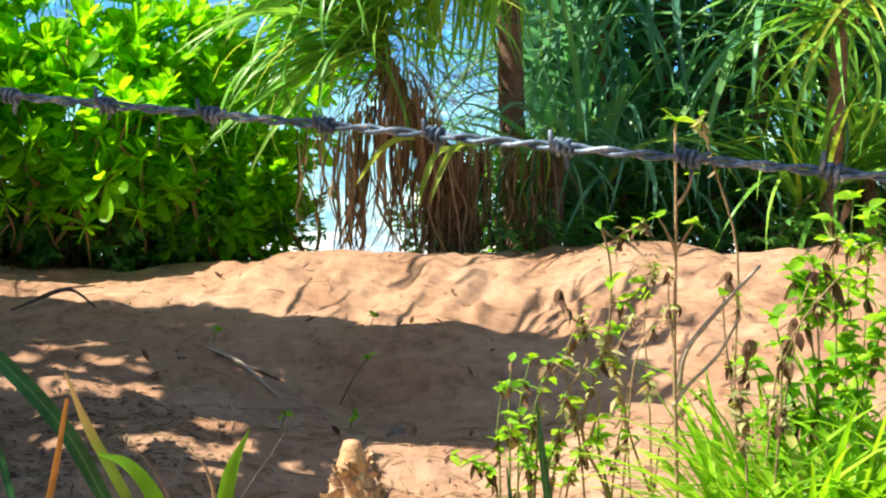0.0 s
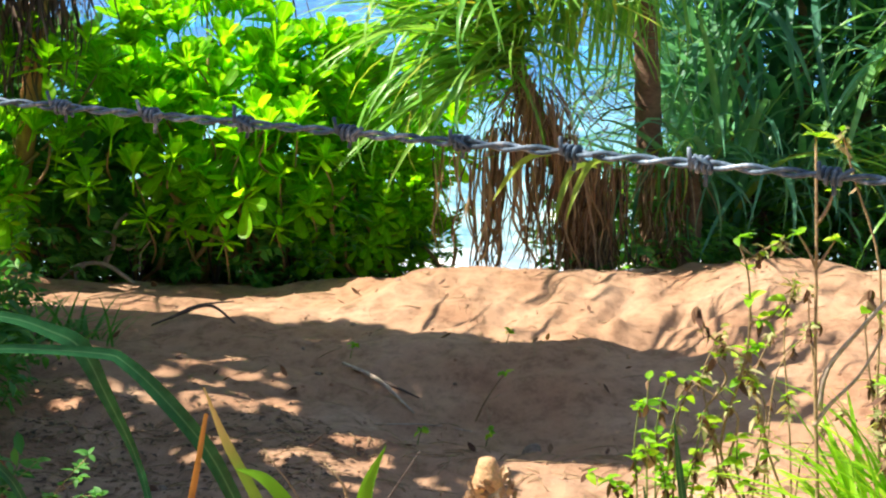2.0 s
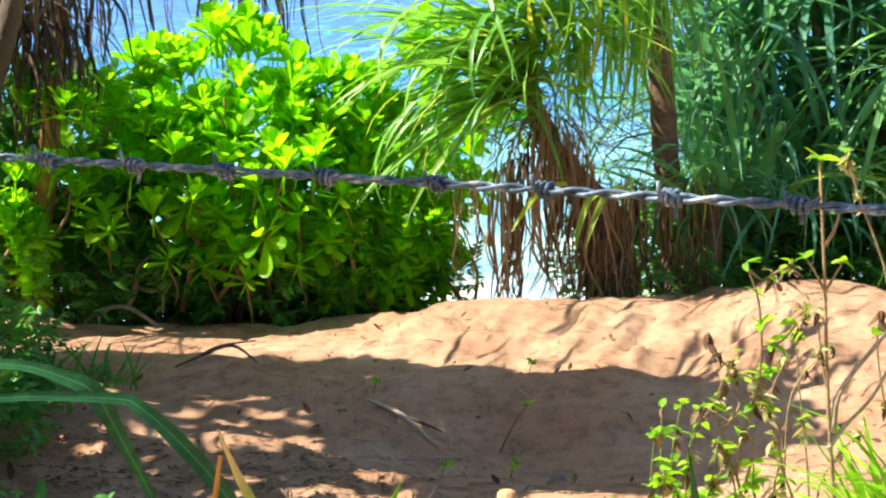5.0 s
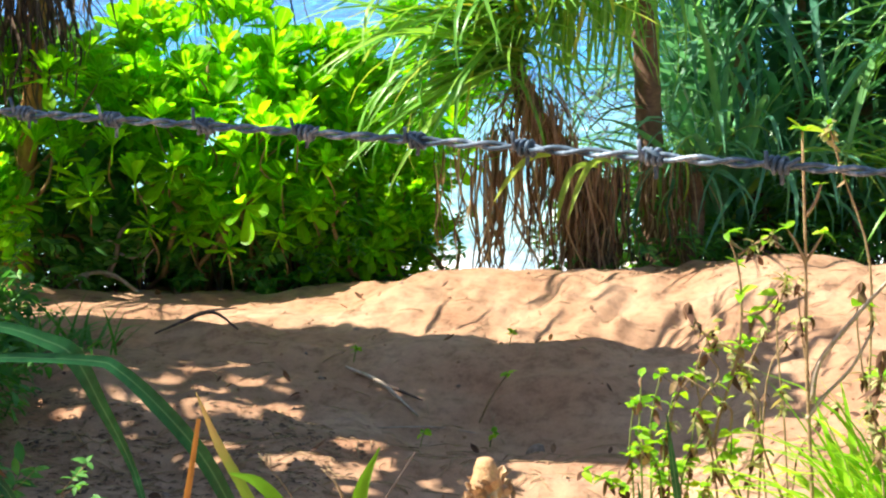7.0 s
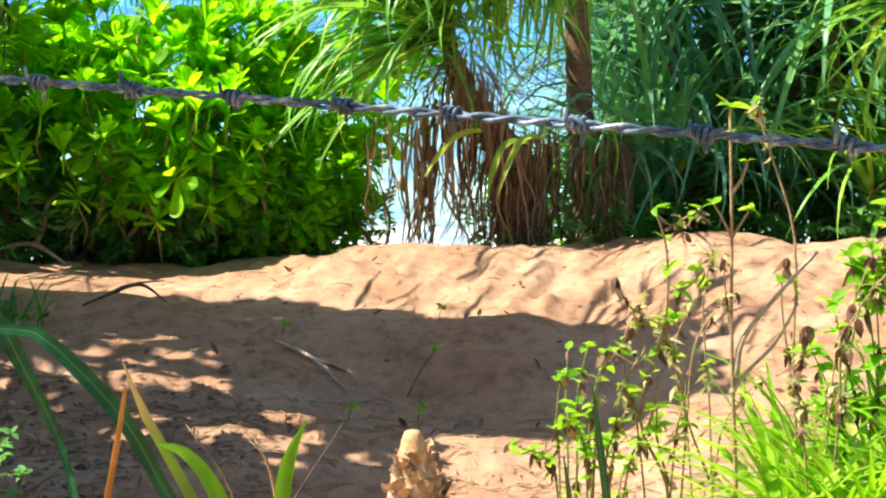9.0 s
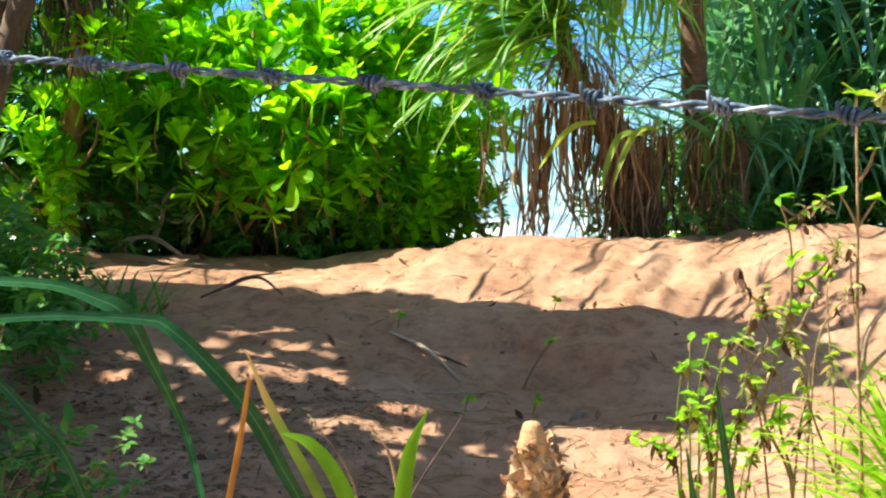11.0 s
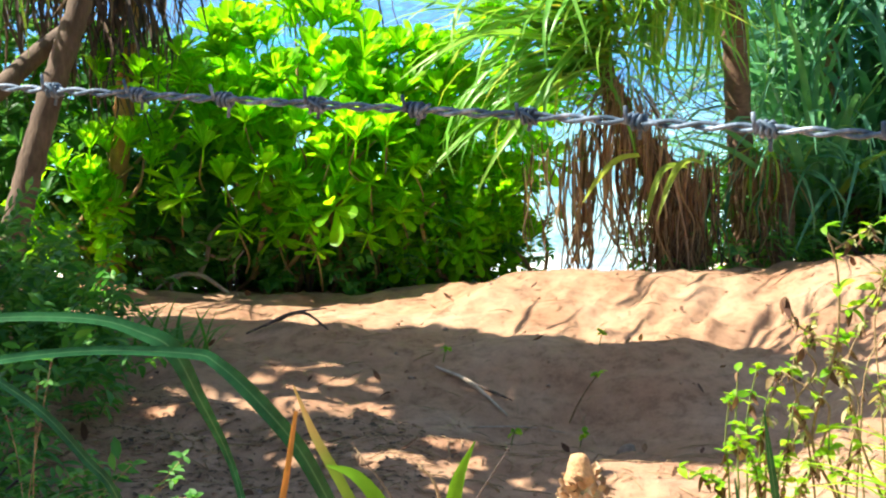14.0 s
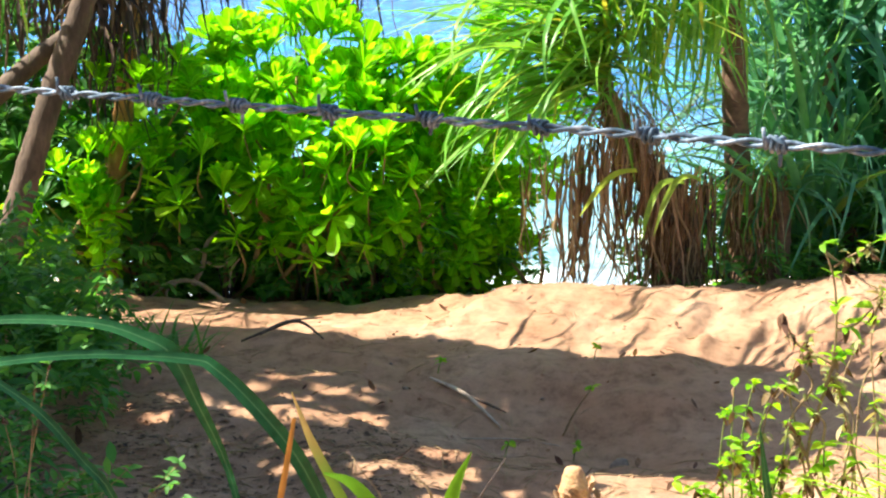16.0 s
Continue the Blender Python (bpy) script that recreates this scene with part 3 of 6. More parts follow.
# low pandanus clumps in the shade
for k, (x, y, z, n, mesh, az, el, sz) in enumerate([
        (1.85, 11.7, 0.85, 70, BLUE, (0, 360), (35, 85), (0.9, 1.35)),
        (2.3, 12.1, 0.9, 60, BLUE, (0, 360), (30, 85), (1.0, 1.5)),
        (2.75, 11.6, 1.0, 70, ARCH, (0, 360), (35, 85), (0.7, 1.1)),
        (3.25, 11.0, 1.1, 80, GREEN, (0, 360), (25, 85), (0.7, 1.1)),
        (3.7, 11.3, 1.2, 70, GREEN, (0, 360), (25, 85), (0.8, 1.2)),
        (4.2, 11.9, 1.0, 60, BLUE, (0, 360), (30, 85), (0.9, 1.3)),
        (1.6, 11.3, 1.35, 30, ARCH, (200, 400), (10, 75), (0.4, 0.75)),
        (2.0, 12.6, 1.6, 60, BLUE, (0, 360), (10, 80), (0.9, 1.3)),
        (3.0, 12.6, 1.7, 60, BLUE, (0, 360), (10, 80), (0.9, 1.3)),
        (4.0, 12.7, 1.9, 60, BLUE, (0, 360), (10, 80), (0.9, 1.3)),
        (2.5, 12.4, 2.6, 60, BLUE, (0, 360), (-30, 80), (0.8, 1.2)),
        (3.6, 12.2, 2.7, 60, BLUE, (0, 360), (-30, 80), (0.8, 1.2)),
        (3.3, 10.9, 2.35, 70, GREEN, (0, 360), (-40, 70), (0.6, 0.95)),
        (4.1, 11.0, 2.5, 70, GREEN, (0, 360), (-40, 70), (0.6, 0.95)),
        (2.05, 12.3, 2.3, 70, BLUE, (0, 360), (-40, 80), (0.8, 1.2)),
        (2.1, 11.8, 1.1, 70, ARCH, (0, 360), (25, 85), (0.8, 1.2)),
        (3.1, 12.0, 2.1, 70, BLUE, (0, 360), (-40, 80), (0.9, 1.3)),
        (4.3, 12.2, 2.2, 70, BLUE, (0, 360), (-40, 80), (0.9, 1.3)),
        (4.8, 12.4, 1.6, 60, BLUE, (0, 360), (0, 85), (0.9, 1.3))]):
    c = thing("pandanus_clump", (x, y, gz(x, y)), "low pandanus clump with long arching green leaves", "shrub", "pandanus clumps")
    part("stem", ringed_trunk([(x, y, gz(x, y) - 0.1), (x + 0.03, y, (z + gz(x, y)) / 2), (x, y, z + 0.05)], [0.07, 0.06, 0.05], 40 + k).mesh("stem", BARK_PANDANUS), c)
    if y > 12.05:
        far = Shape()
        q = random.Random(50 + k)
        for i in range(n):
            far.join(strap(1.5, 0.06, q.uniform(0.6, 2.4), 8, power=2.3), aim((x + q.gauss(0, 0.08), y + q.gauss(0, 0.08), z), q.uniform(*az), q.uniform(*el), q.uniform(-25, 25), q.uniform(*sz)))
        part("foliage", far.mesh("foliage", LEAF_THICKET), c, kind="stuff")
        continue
    rosette(c, "leaf", mesh, (x, y, z), int(n * 0.8), az, el, sz, 0.07, 50 + k)
    skirt(c, DEAD, (x, y, z + 0.05), 6, 0.15, 0.1, (0.4, 0.7), 70 + k)

# thickets behind the clumps and the shrubs, with shade put into the leaf colour
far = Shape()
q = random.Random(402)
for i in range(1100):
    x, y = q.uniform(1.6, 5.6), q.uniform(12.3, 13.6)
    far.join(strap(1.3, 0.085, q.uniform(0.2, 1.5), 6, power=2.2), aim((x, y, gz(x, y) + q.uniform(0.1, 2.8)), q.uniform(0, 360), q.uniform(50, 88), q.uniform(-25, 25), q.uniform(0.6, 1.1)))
tagged(new("pandanus_thicket", far.mesh("pandanus_thicket", LEAF_THICKET)), "thicket of long narrow pandanus leaves, toned blue-green for shade and haze", "thicket", kind="stuff")
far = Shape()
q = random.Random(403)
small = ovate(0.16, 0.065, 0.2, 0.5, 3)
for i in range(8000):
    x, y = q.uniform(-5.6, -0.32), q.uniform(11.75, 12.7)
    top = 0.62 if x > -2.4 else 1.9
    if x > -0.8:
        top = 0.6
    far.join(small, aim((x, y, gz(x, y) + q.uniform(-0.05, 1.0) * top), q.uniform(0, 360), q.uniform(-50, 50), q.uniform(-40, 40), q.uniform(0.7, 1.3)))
tagged(new("shrub_thicket", far.mesh("shrub_thicket", LEAF_BUSH_UNDERSHADE)), "dense filler foliage under the beach shrubs, toned dark for shade", "thicket", kind="stuff")
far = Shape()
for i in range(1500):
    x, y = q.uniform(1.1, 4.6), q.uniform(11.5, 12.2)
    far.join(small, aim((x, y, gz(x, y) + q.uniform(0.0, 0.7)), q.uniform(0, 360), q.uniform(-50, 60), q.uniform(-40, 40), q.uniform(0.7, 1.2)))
tagged(new("ground_thicket", far.mesh("ground_thicket", LEAF_BUSH_UNDERSHADE)), "low filler foliage below the pandanus clumps, toned dark for shade", "thicket", kind="stuff")

# the leaning pandanus with the grey hanging leaves
p3 = thing("pandanus_tree", (-3.2, 10.35, gz(-3.2, 10.35)), "leaning grey-trunked pandanus with hanging dead leaves", "tree", "pandanus trees")
part("trunk", ringed_trunk([(-3.22, 10.3, 0.55), (-3.1, 10.32, 1.1), (-2.88, 10.4, 1.85), (-2.66, 10.5, 2.5), (-2.45, 10.6, 3.2)], [0.10, 0.085, 0.076, 0.07, 0.06], 5).mesh("trunk", BARK_GREY), p3)
part("limb", tube([(-2.666, 10.700, 2.380), (-2.942, 10.600, 2.183), (-3.189, 10.500, 1.954), (-3.520, 10.400, 1.691), (-4.032, 10.300, 1.325)], [0.05, 0.06, 0.065, 0.07, 0.075], 9, rough=0.06, rng=rng).mesh("limb", BARK_GREY), p3)
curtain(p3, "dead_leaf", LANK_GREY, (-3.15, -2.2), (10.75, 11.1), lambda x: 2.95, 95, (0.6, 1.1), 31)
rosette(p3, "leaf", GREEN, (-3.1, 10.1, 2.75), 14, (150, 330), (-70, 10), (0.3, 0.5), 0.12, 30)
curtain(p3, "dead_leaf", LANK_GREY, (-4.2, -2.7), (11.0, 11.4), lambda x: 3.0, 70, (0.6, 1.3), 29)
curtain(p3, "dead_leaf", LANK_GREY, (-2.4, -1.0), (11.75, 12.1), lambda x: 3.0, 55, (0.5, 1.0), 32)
rosette(p3, "leaf", GREEN, (-3.3, 10.5, 2.95), 14, (90, 270), (-60, 40), (0.5, 0.8), 0.1, 34)

p4 = thing("pandanus_tree", (-2.68, 10.95, gz(-2.68, 10.95)), "thin trunk with peeling orange bark among the bushes", "tree", "pandanus trees")
part("trunk", ringed_trunk([(-2.72, 10.9, 0.55), (-2.66, 10.92, 1.0), (-2.56, 10.98, 1.7), (-2.48, 11.02, 2.5), (-2.42, 11.0, 3.2)], [0.075, 0.066, 0.06, 0.056, 0.05], 6).mesh("trunk", BARK_ORANGE), p4)
skirt(p4, GREY, (-2.5, 10.9, 2.75), 40, 0.25, 0.3, (0.5, 0.9), 35)
curtain(p4, "dead_leaf", LANK_GREY, (-2.72, -2.38), (10.62, 10.82), lambda x: 2.75, 34, (0.6, 1.1), 37)
skirt(p4, DEAD, (-2.6, 10.85, 1.25), 8, 0.1, 0.2, (0.25, 0.4), 36)

# ---- beach shrub with rosettes of spoon-shaped leaves ----


def spoon(length, width, bend):
    """A fleshy leaf along +X, narrow at the stalk, broad and rounded at the tip."""
    s, p = Shape(), []
    prof = ((0, 0.2), (0.3, 0.5), (0.55, 0.82), (0.75, 1.0), (0.9, 0.9), (0.98, 0.52), (1.0, 0.15))
    for u, k in prof:
        w, z = width * 0.5 * k, bend * length * u * u
        p += [(length * u, w, z + w * 0.28), (length * u, 0, z), (length * u, -w, z + w * 0.28)]
    f = []
    for i in range(len(prof) - 1):
        a = i * 3
        f += [(a, a + 3, a + 4, a + 1), (a + 1, a + 4, a + 5, a + 2)]
    return s.add(p, f, [(prof[i // 3][0] * 0.8, i % 3 / 2) for i in range(len(p))])


def spoon_rosette(seed, n, low, high):
    """Spoon-shaped leaves round the tip of a twig, from the outer low ones to the inner steep ones."""
    r, s = random.Random(seed), Shape()
    for i in range(n):
        t = i / n
        m = aim((0, 0, 0.05 * t), i * 137.5 + r.uniform(-15, 15), low + (high - low) * t + r.uniform(-9, 9), r.uniform(-18, 18), r.uniform(0.8, 1.1) * (1.0 - 0.3 * t))
        s.join(spoon(0.205, 0.084, r.uniform(-0.25, 0.2)), m)
    s.join(tube([(0, 0, -0.14), (0, 0, 0.0), (0, 0, 0.06)], [0.006, 0.007, 0.005], 5, n=1))
    return s


CLUSTERS = [spoon_rosette(100 + i, 15 + i % 4, 30, 82).mesh("rosette", LEAF_BUSH) for i in range(6)]
LOW_CLUSTERS = [spoon_rosette(120 + i, 11 + i % 3, -25, 55).mesh("rosette", LEAF_BUSH) for i in range(5)]
SHADE_TONED_CLUSTERS = [spoon_rosette(140 + i, 11 + i % 3, 0, 70).mesh("rosette", LEAF_BUSH_SHADE_TONE) for i in range(4)]


def shrub(name, base, lobes, count, size, seed, label, limbs=7, dark=False):
    """A shrub of bent limbs that carries leaf rosettes on the outside of several round lobes, upright above and hanging below."""
    r = random.Random(seed)
    t = thing(name, base, label, "shrub", "beach shrubs")
    spots = []
    total = sum(l[3] * l[4] for l in lobes)
    for cx, cy, cz, rx, rz in lobes:
        for i in range(int(count * rx * rz / total)):
            a, h = r.uniform(0, math.tau), r.uniform(-0.75, 1.0)
            q = math.sqrt(1 - h * h) * r.uniform(0.72, 1.04)
            p = Vector((cx + math.cos(a) * q * rx, cy + math.sin(a) * q * rx * 0.75, cz + h * rz))
            if p.z > gz(p.x, p.y) + 0.1:
                spots.append((p, h))
    for p, h in spots:
        out = Vector((p.x - base[0], (p.y - base[1]) * 1.5, max(0.15, p.z - base[2] - 0.5)))
        az = math.degrees(math.atan2(out.y, out.x)) + r.uniform(-50, 50)
        low = h < r.uniform(-0.5, 0.25)
        m = Matrix.Translation(p) @ Euler((0, radians(r.uniform(10, 45) if low else r.uniform(0, 30)), radians(az))).to_matrix().to_4x4() @ Matrix.Scale(r.uniform(*size) * (1.1 if low else 1.0), 4)
        part("rosette", r.choice(SHADE_TONED_CLUSTERS if dark else LOW_CLUSTERS if low else CLUSTERS), t, "", m)
    for i in range(limbs):
        goal = r.choice(spots)[0]
        b = Vector((base[0] + r.uniform(-0.5, 0.5), base[1] + r.uniform(0.0, 0.35), gz(base[0], base[1]) - 0.05))
        mid = b.lerp(goal, 0.4) + Vector((r.uniform(-0.15, 0.15), r.uniform(-0.2, 0.05), r.uniform(-0.1, 0.1)))
        mid2 = b.lerp(goal, 0.75) + Vector((r.uniform(-0.12, 0.12), r.uniform(-0.15, 0.1), r.uniform(-0.12, 0.05)))
        part("branch", tube([b, mid, mid2, goal], [0.016, 0.013, 0.010, 0.006], 7, rough=0.08, rng=r).mesh("branch", TWIG), t)
    return t


shrub("beach_shrub", (-1.3, 11.3, gz(-1.3, 11.3)), [(-1.35, 11.35, 1.45, 0.75, 0.6), (-1.5, 11.5, 1.9, 0.75, 0.5), (-0.75, 11.35, 1.6, 0.55, 0.55), (-1.95, 11.3, 1.35, 0.55, 0.55), (-1.15, 11.0, 1.25, 0.5, 0.36)],
      105, (0.8, 1.15), 5, "bright green beach shrub with spoon-shaped leaves in rosettes", 12)
lime = shrub("beach_shrub", (-1.55, 11.15, gz(-1.55, 11.15)), [(-1.5, 11.3, 1.85, 0.72, 0.5), (-1.2, 11.1, 1.4, 0.7, 0.42), (-0.8, 11.15, 1.7, 0.4, 0.42)],
      135, (0.8, 1.15), 15, "sunlit beach shrub with fresh lime-green leaf rosettes", 8)
for line in ([(-1.78, 11.05, 0.68), (-1.7, 10.95, 0.95), (-1.63, 10.9, 1.17), (-1.52, 10.85, 1.27), (-1.36, 10.82, 1.3), (-1.26, 10.8, 1.38)],
             [(-1.64, 10.9, 1.15), (-1.72, 10.85, 1.25), (-1.83, 10.8, 1.33)], [(-1.62, 10.9, 1.18), (-1.62, 10.85, 1.3), (-1.6, 10.8, 1.42)],
             [(-0.75, 11.0, 0.68), (-0.66, 10.9, 0.88), (-0.68, 10.85, 1.08), (-0.6, 10.85, 1.2)]):
    part("branch", tube(line, [0.02 - 0.012 * i / (len(line) - 1) for i in range(len(line))], 8, rough=0.08, rng=rng).mesh("branch", TWIG), lime, "forked yellowish-brown branch")
q = random.Random(88)
for x, z, size, low in ((-1.22, 1.50, 1.1, 0), (-1.05, 1.62, 0.95, 0), (-1.42, 1.66, 0.9, 0), (-0.86, 1.70, 0.85, 0), (-1.62, 1.44, 0.8, 0), (-1.86, 1.36, 0.95, 0), (-1.98, 1.58, 0.85, 0),
                        (-1.18, 1.20, 1.2, 1), (-1.36, 1.12, 0.9, 1), (-0.98, 1.34, 0.9, 1), (-1.56, 1.02, 0.85, 1), (-2.12, 1.26, 0.8, 1), (-0.72, 1.45, 0.8, 1), (-1.74, 1.72, 0.8, 0), (-1.3, 0.95, 0.8, 1), (-1.0, 1.02, 0.75, 1), (-0.8, 1.15, 0.7, 1), (-1.78, 1.08, 0.75, 1)):
    y = 10.58 + q.uniform(-0.06, 0.1)
    m = Matrix.Translation((x, y, z)) @ Euler((radians(q.uniform(12, 40) if low else q.uniform(0, 18)), radians(q.uniform(-20, 20)), q.uniform(0, 6))).to_matrix().to_4x4() @ Matrix.Scale(size, 4)
    part("rosette", q.choice(LOW_CLUSTERS if low else CLUSTERS), lime, "", m)
    part("branch", tube([(x + q.uniform(-0.1, 0.1), y + 0.4, z - 0.35), (x + q.uniform(-0.06, 0.06), y + 0.15, z - 0.2), (x, y, z - 0.02)], [0.008, 0.006, 0.004], 6, rough=0.08, rng=q).mesh("branch", TWIG), lime)
shrub("beach_shrub", (-0.3, 12.1, gz(-0.3, 12.1)), [(-0.35, 11.9, 1.5, 0.5, 0.6), (0.1, 12.2, 1.85, 0.4, 0.36), (-0.1, 12.3, 2.1, 0.4, 0.3)],
      95, (0.6, 0.9), 16, "small dark green shrub behind the crest", 5)
shrub("beach_shrub", (-0.45, 11.3, gz(-0.45, 11.3)), [(-0.5, 11.1, 1.0, 0.46, 0.4), (-0.3, 11.05, 0.85, 0.32, 0.26), (-0.28, 11.0, 1.2, 0.25, 0.25)],
      130, (0.45, 0.72), 6, "lower beach shrub with smaller dark green leaves", 7)
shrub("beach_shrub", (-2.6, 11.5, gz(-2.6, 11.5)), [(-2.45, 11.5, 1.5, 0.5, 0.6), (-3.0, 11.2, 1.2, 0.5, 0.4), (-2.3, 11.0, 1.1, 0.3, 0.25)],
      110, (0.8, 1.1), 8, "beach shrub with broad leaves between the trunks, leaf colour darkened for shade", 8, dark=True)
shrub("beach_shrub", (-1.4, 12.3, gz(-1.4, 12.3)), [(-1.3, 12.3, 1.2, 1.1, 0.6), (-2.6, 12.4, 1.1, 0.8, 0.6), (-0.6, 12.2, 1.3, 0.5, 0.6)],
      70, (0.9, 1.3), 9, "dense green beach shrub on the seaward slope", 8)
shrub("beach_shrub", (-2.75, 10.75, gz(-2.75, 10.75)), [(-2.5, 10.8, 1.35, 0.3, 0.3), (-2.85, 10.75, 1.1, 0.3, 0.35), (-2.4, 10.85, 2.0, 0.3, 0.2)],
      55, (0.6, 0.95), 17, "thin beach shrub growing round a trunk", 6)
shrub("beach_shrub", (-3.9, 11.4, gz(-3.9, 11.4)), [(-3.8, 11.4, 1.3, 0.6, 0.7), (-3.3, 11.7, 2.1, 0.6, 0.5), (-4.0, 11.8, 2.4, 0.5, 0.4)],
      110, (0.7, 1.0), 10, "beach shrub at the edge of the thicket, leaf colour darkened for shade", 6, dark=True)

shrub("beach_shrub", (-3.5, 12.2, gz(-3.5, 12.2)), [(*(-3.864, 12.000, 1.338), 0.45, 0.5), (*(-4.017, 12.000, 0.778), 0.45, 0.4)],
      50, (0.6, 0.9), 20, "beach shrub behind the leaning trunk, leaf colour darkened for shade", 5, dark=True)

# ---- tree overhead that shades the pit ----
shade = thing("shade_tree", (-5.6, 4.2, gz(-5.6, 4.2)), "spreading broad-leaved tree whose crown shades the sand", "tree")
part("trunk", tube([(-5.6, 4.2, 0.6), (-5.4, 4.4, 2.2), (-5.0, 4.8, 3.6), (-4.4, 5.3, 4.6)], [0.22, 0.18, 0.15, 0.12], 10, rough=0.05, rng=rng).mesh("trunk", BARK_GREY), shade)
r = random.Random(77)
crown = Shape()
leaf0 = ovate(0.17, 0.085, 0.15, 0.5, 3)


def crown_leaves(n, xr, yr, keep, d=(4.4, 6.4)):
    """Leaves of the crown above one stretch of sand, along the way to the sun."""
    for i in range(n):
        x, y = r.uniform(*xr), r.uniform(*yr)
        if not keep(x, y):
            continue
        m = aim(Vector((x, y, 0.72)) + SUN * r.uniform(*d), r.uniform(0, 360), r.uniform(-40, 25), r.uniform(-30, 30), r.uniform(0.8, 1.4))
        for v in (leaf0.v[4], leaf0.v[-2]):
            p = m @ v
            p = p - SUN * ((p.z - 0.72) / SUN.z)
            if not keep(p.x, p.y):
                break
        else:
            crown.join(leaf0, m)


# gaps in the crown, as short streaks of sunlight on the sand: two ends and half a width
GAPS = [(-1.34, 8.15, -0.99, 8.57, 0.028), (-1.66, 7.91, -1.55, 8.02, 0.017), (-1.66, 7.46, -1.46, 7.48, 0.028), (-1.41, 7.97, -1.20, 7.59, 0.028),
        (-1.19, 7.20, -1.10, 7.33, 0.021), (-1.33, 7.34, -1.26, 7.33, 0.015), (-1.07, 6.97, -0.84, 6.78, 0.021), (-1.01, 7.62, -0.88, 7.67, 0.015),
        (-0.88, 8.18, -0.77, 8.22, 0.014), (-0.81, 7.58, -0.80, 8.04, 0.028), (-0.74, 6.93, -0.66, 7.05, 0.020), (-0.66, 6.69, -0.53, 6.71, 0.014),
        (-0.40, 8.57, -0.25, 8.54, 0.014), (-0.36, 8.36, -0.13, 8.31, 0.014), (-0.11, 8.21, -0.06, 8.21, 0.014), (-0.31, 7.05, -0.23, 7.09, 0.028),
        (-0.44, 6.77, -0.39, 6.89, 0.014), (-0.36, 6.36, -0.16, 6.42, 0.014), (-0.08, 6.70, 0.10, 6.68, 0.014), (-1.59, 9.03, -1.48, 9.09, 0.017)]
for tries in range(150):
    hx, hy = r.uniform(-1.95, -0.2), r.uniform(6.7, 8.7)
    if not (hx < -1.5 and hy < 7.2) and not (hx > -0.6 and hy > 7.1):
        GAPS.append((hx, hy, hx + r.uniform(0.03, 0.12), hy + r.uniform(-0.01, 0.07), r.uniform(0.004, 0.016)))
GAP = np.array(GAPS) * (1, 0.65, 1, 0.65, 1)


def clear(x, y):
    """Whether no gap in the crown lets the sun through to this spot."""
    p, a = np.array((x, y * 0.65)), GAP[:, :2]
    d = GAP[:, 2:4] - a
    u = np.clip(((p - a) * d).sum(1) / (d * d).sum(1), 0, 1)
    return bool((np.hypot(*(a + d * u[:, None] - p).T) > GAP[:, 4] + 0.011).all())


crown_leaves(5400, (-0.75, 1.6), (6.8, 9.1), lambda x, y: y > 6.92 + 0.06 * math.sin(x * 5) + 0.75 * max(0, x - 0.9) and y < 8.95 + 0.08 * math.sin(x * 4 + 1) - 0.5 * max(0, x - 1.0) and clear(x, y))
leaf0 = ovate(0.11, 0.06, 0.15, 0.5, 3)
crown_leaves(19000, (-3.6, -0.6), (5.0, 9.2), clear, (3.3, 4.6))
crown_leaves(4200, (-0.6, 0.25), (5.2, 7.15), lambda x, y: clear(x, y) and bumps(np.array(x), np.array(y * 2.0), 0.3, 33) < 0.36, (3.3, 4.6))
crown_leaves(2200, (-3.2, -0.9), (9.1, 9.9), lambda x, y: y < 9.2 + 0.5 * math.exp(-((x + 1.75) / 0.5) ** 2) and bumps(np.array(x), np.array(y), 0.2, 31) < 0.2)
# low extra layer, added to cut the sky light over the shaded sand
crown_leaves(1800, (-3.0, -0.7), (5.0, 7.2), clear, (2.9, 3.6))
EDGE_X = [-2.4, -2.0, -1.72, -1.4, -1.2, -1.04, -0.94, -0.7, -0.5, -0.25, 0.05]
EDGE_Y = [9.6, 9.8, 9.85, 9.62, 9.32, 9.27, 9.42, 9.5, 9.48, 9.23, 9.0]
crown_leaves(3600, (-2.4, 0.05), (8.9, 9.9), lambda x, y: y < np.interp(x, EDGE_X, EDGE_Y) - 0.03 and clear(x, y))
# unseen higher and outer layers of crown, added to block more sky
leaf0 = ovate(0.2, 0.1, 0.15, 0.5, 3)
crown_leaves(5000, (-3.4, -0.7), (4.2, 9.0), clear, (6.6, 8.6))
crown_leaves(5000, (-9.0, -3.4), (0.0, 9.6), lambda x, y: True, (4.0, 8.5))
leaf0 = ovate(0.11, 0.06, 0.15, 0.5, 3)
part("foliage", crown.mesh("foliage", LEAF_SHADE), shade, kind="stuff")
for i in range(9):
    g = Vector((r.uniform(-2.8, 0.6), r.uniform(6.0, 8.8), 0.7)) + SUN * 5.2
    a = Vector((-4.4, 5.3, 4.6))
    part("limb", tube([a, a.lerp(g, 0.5) + Vector((0, 0, 0.25)), g], [0.07, 0.045, 0.015], 7, rough=0.06, rng=r).mesh("limb", BARK_GREY), shade)

# unseen leaves added sunward of the wire, with gaps where it is lit
r = random.Random(78)
over = Shape()
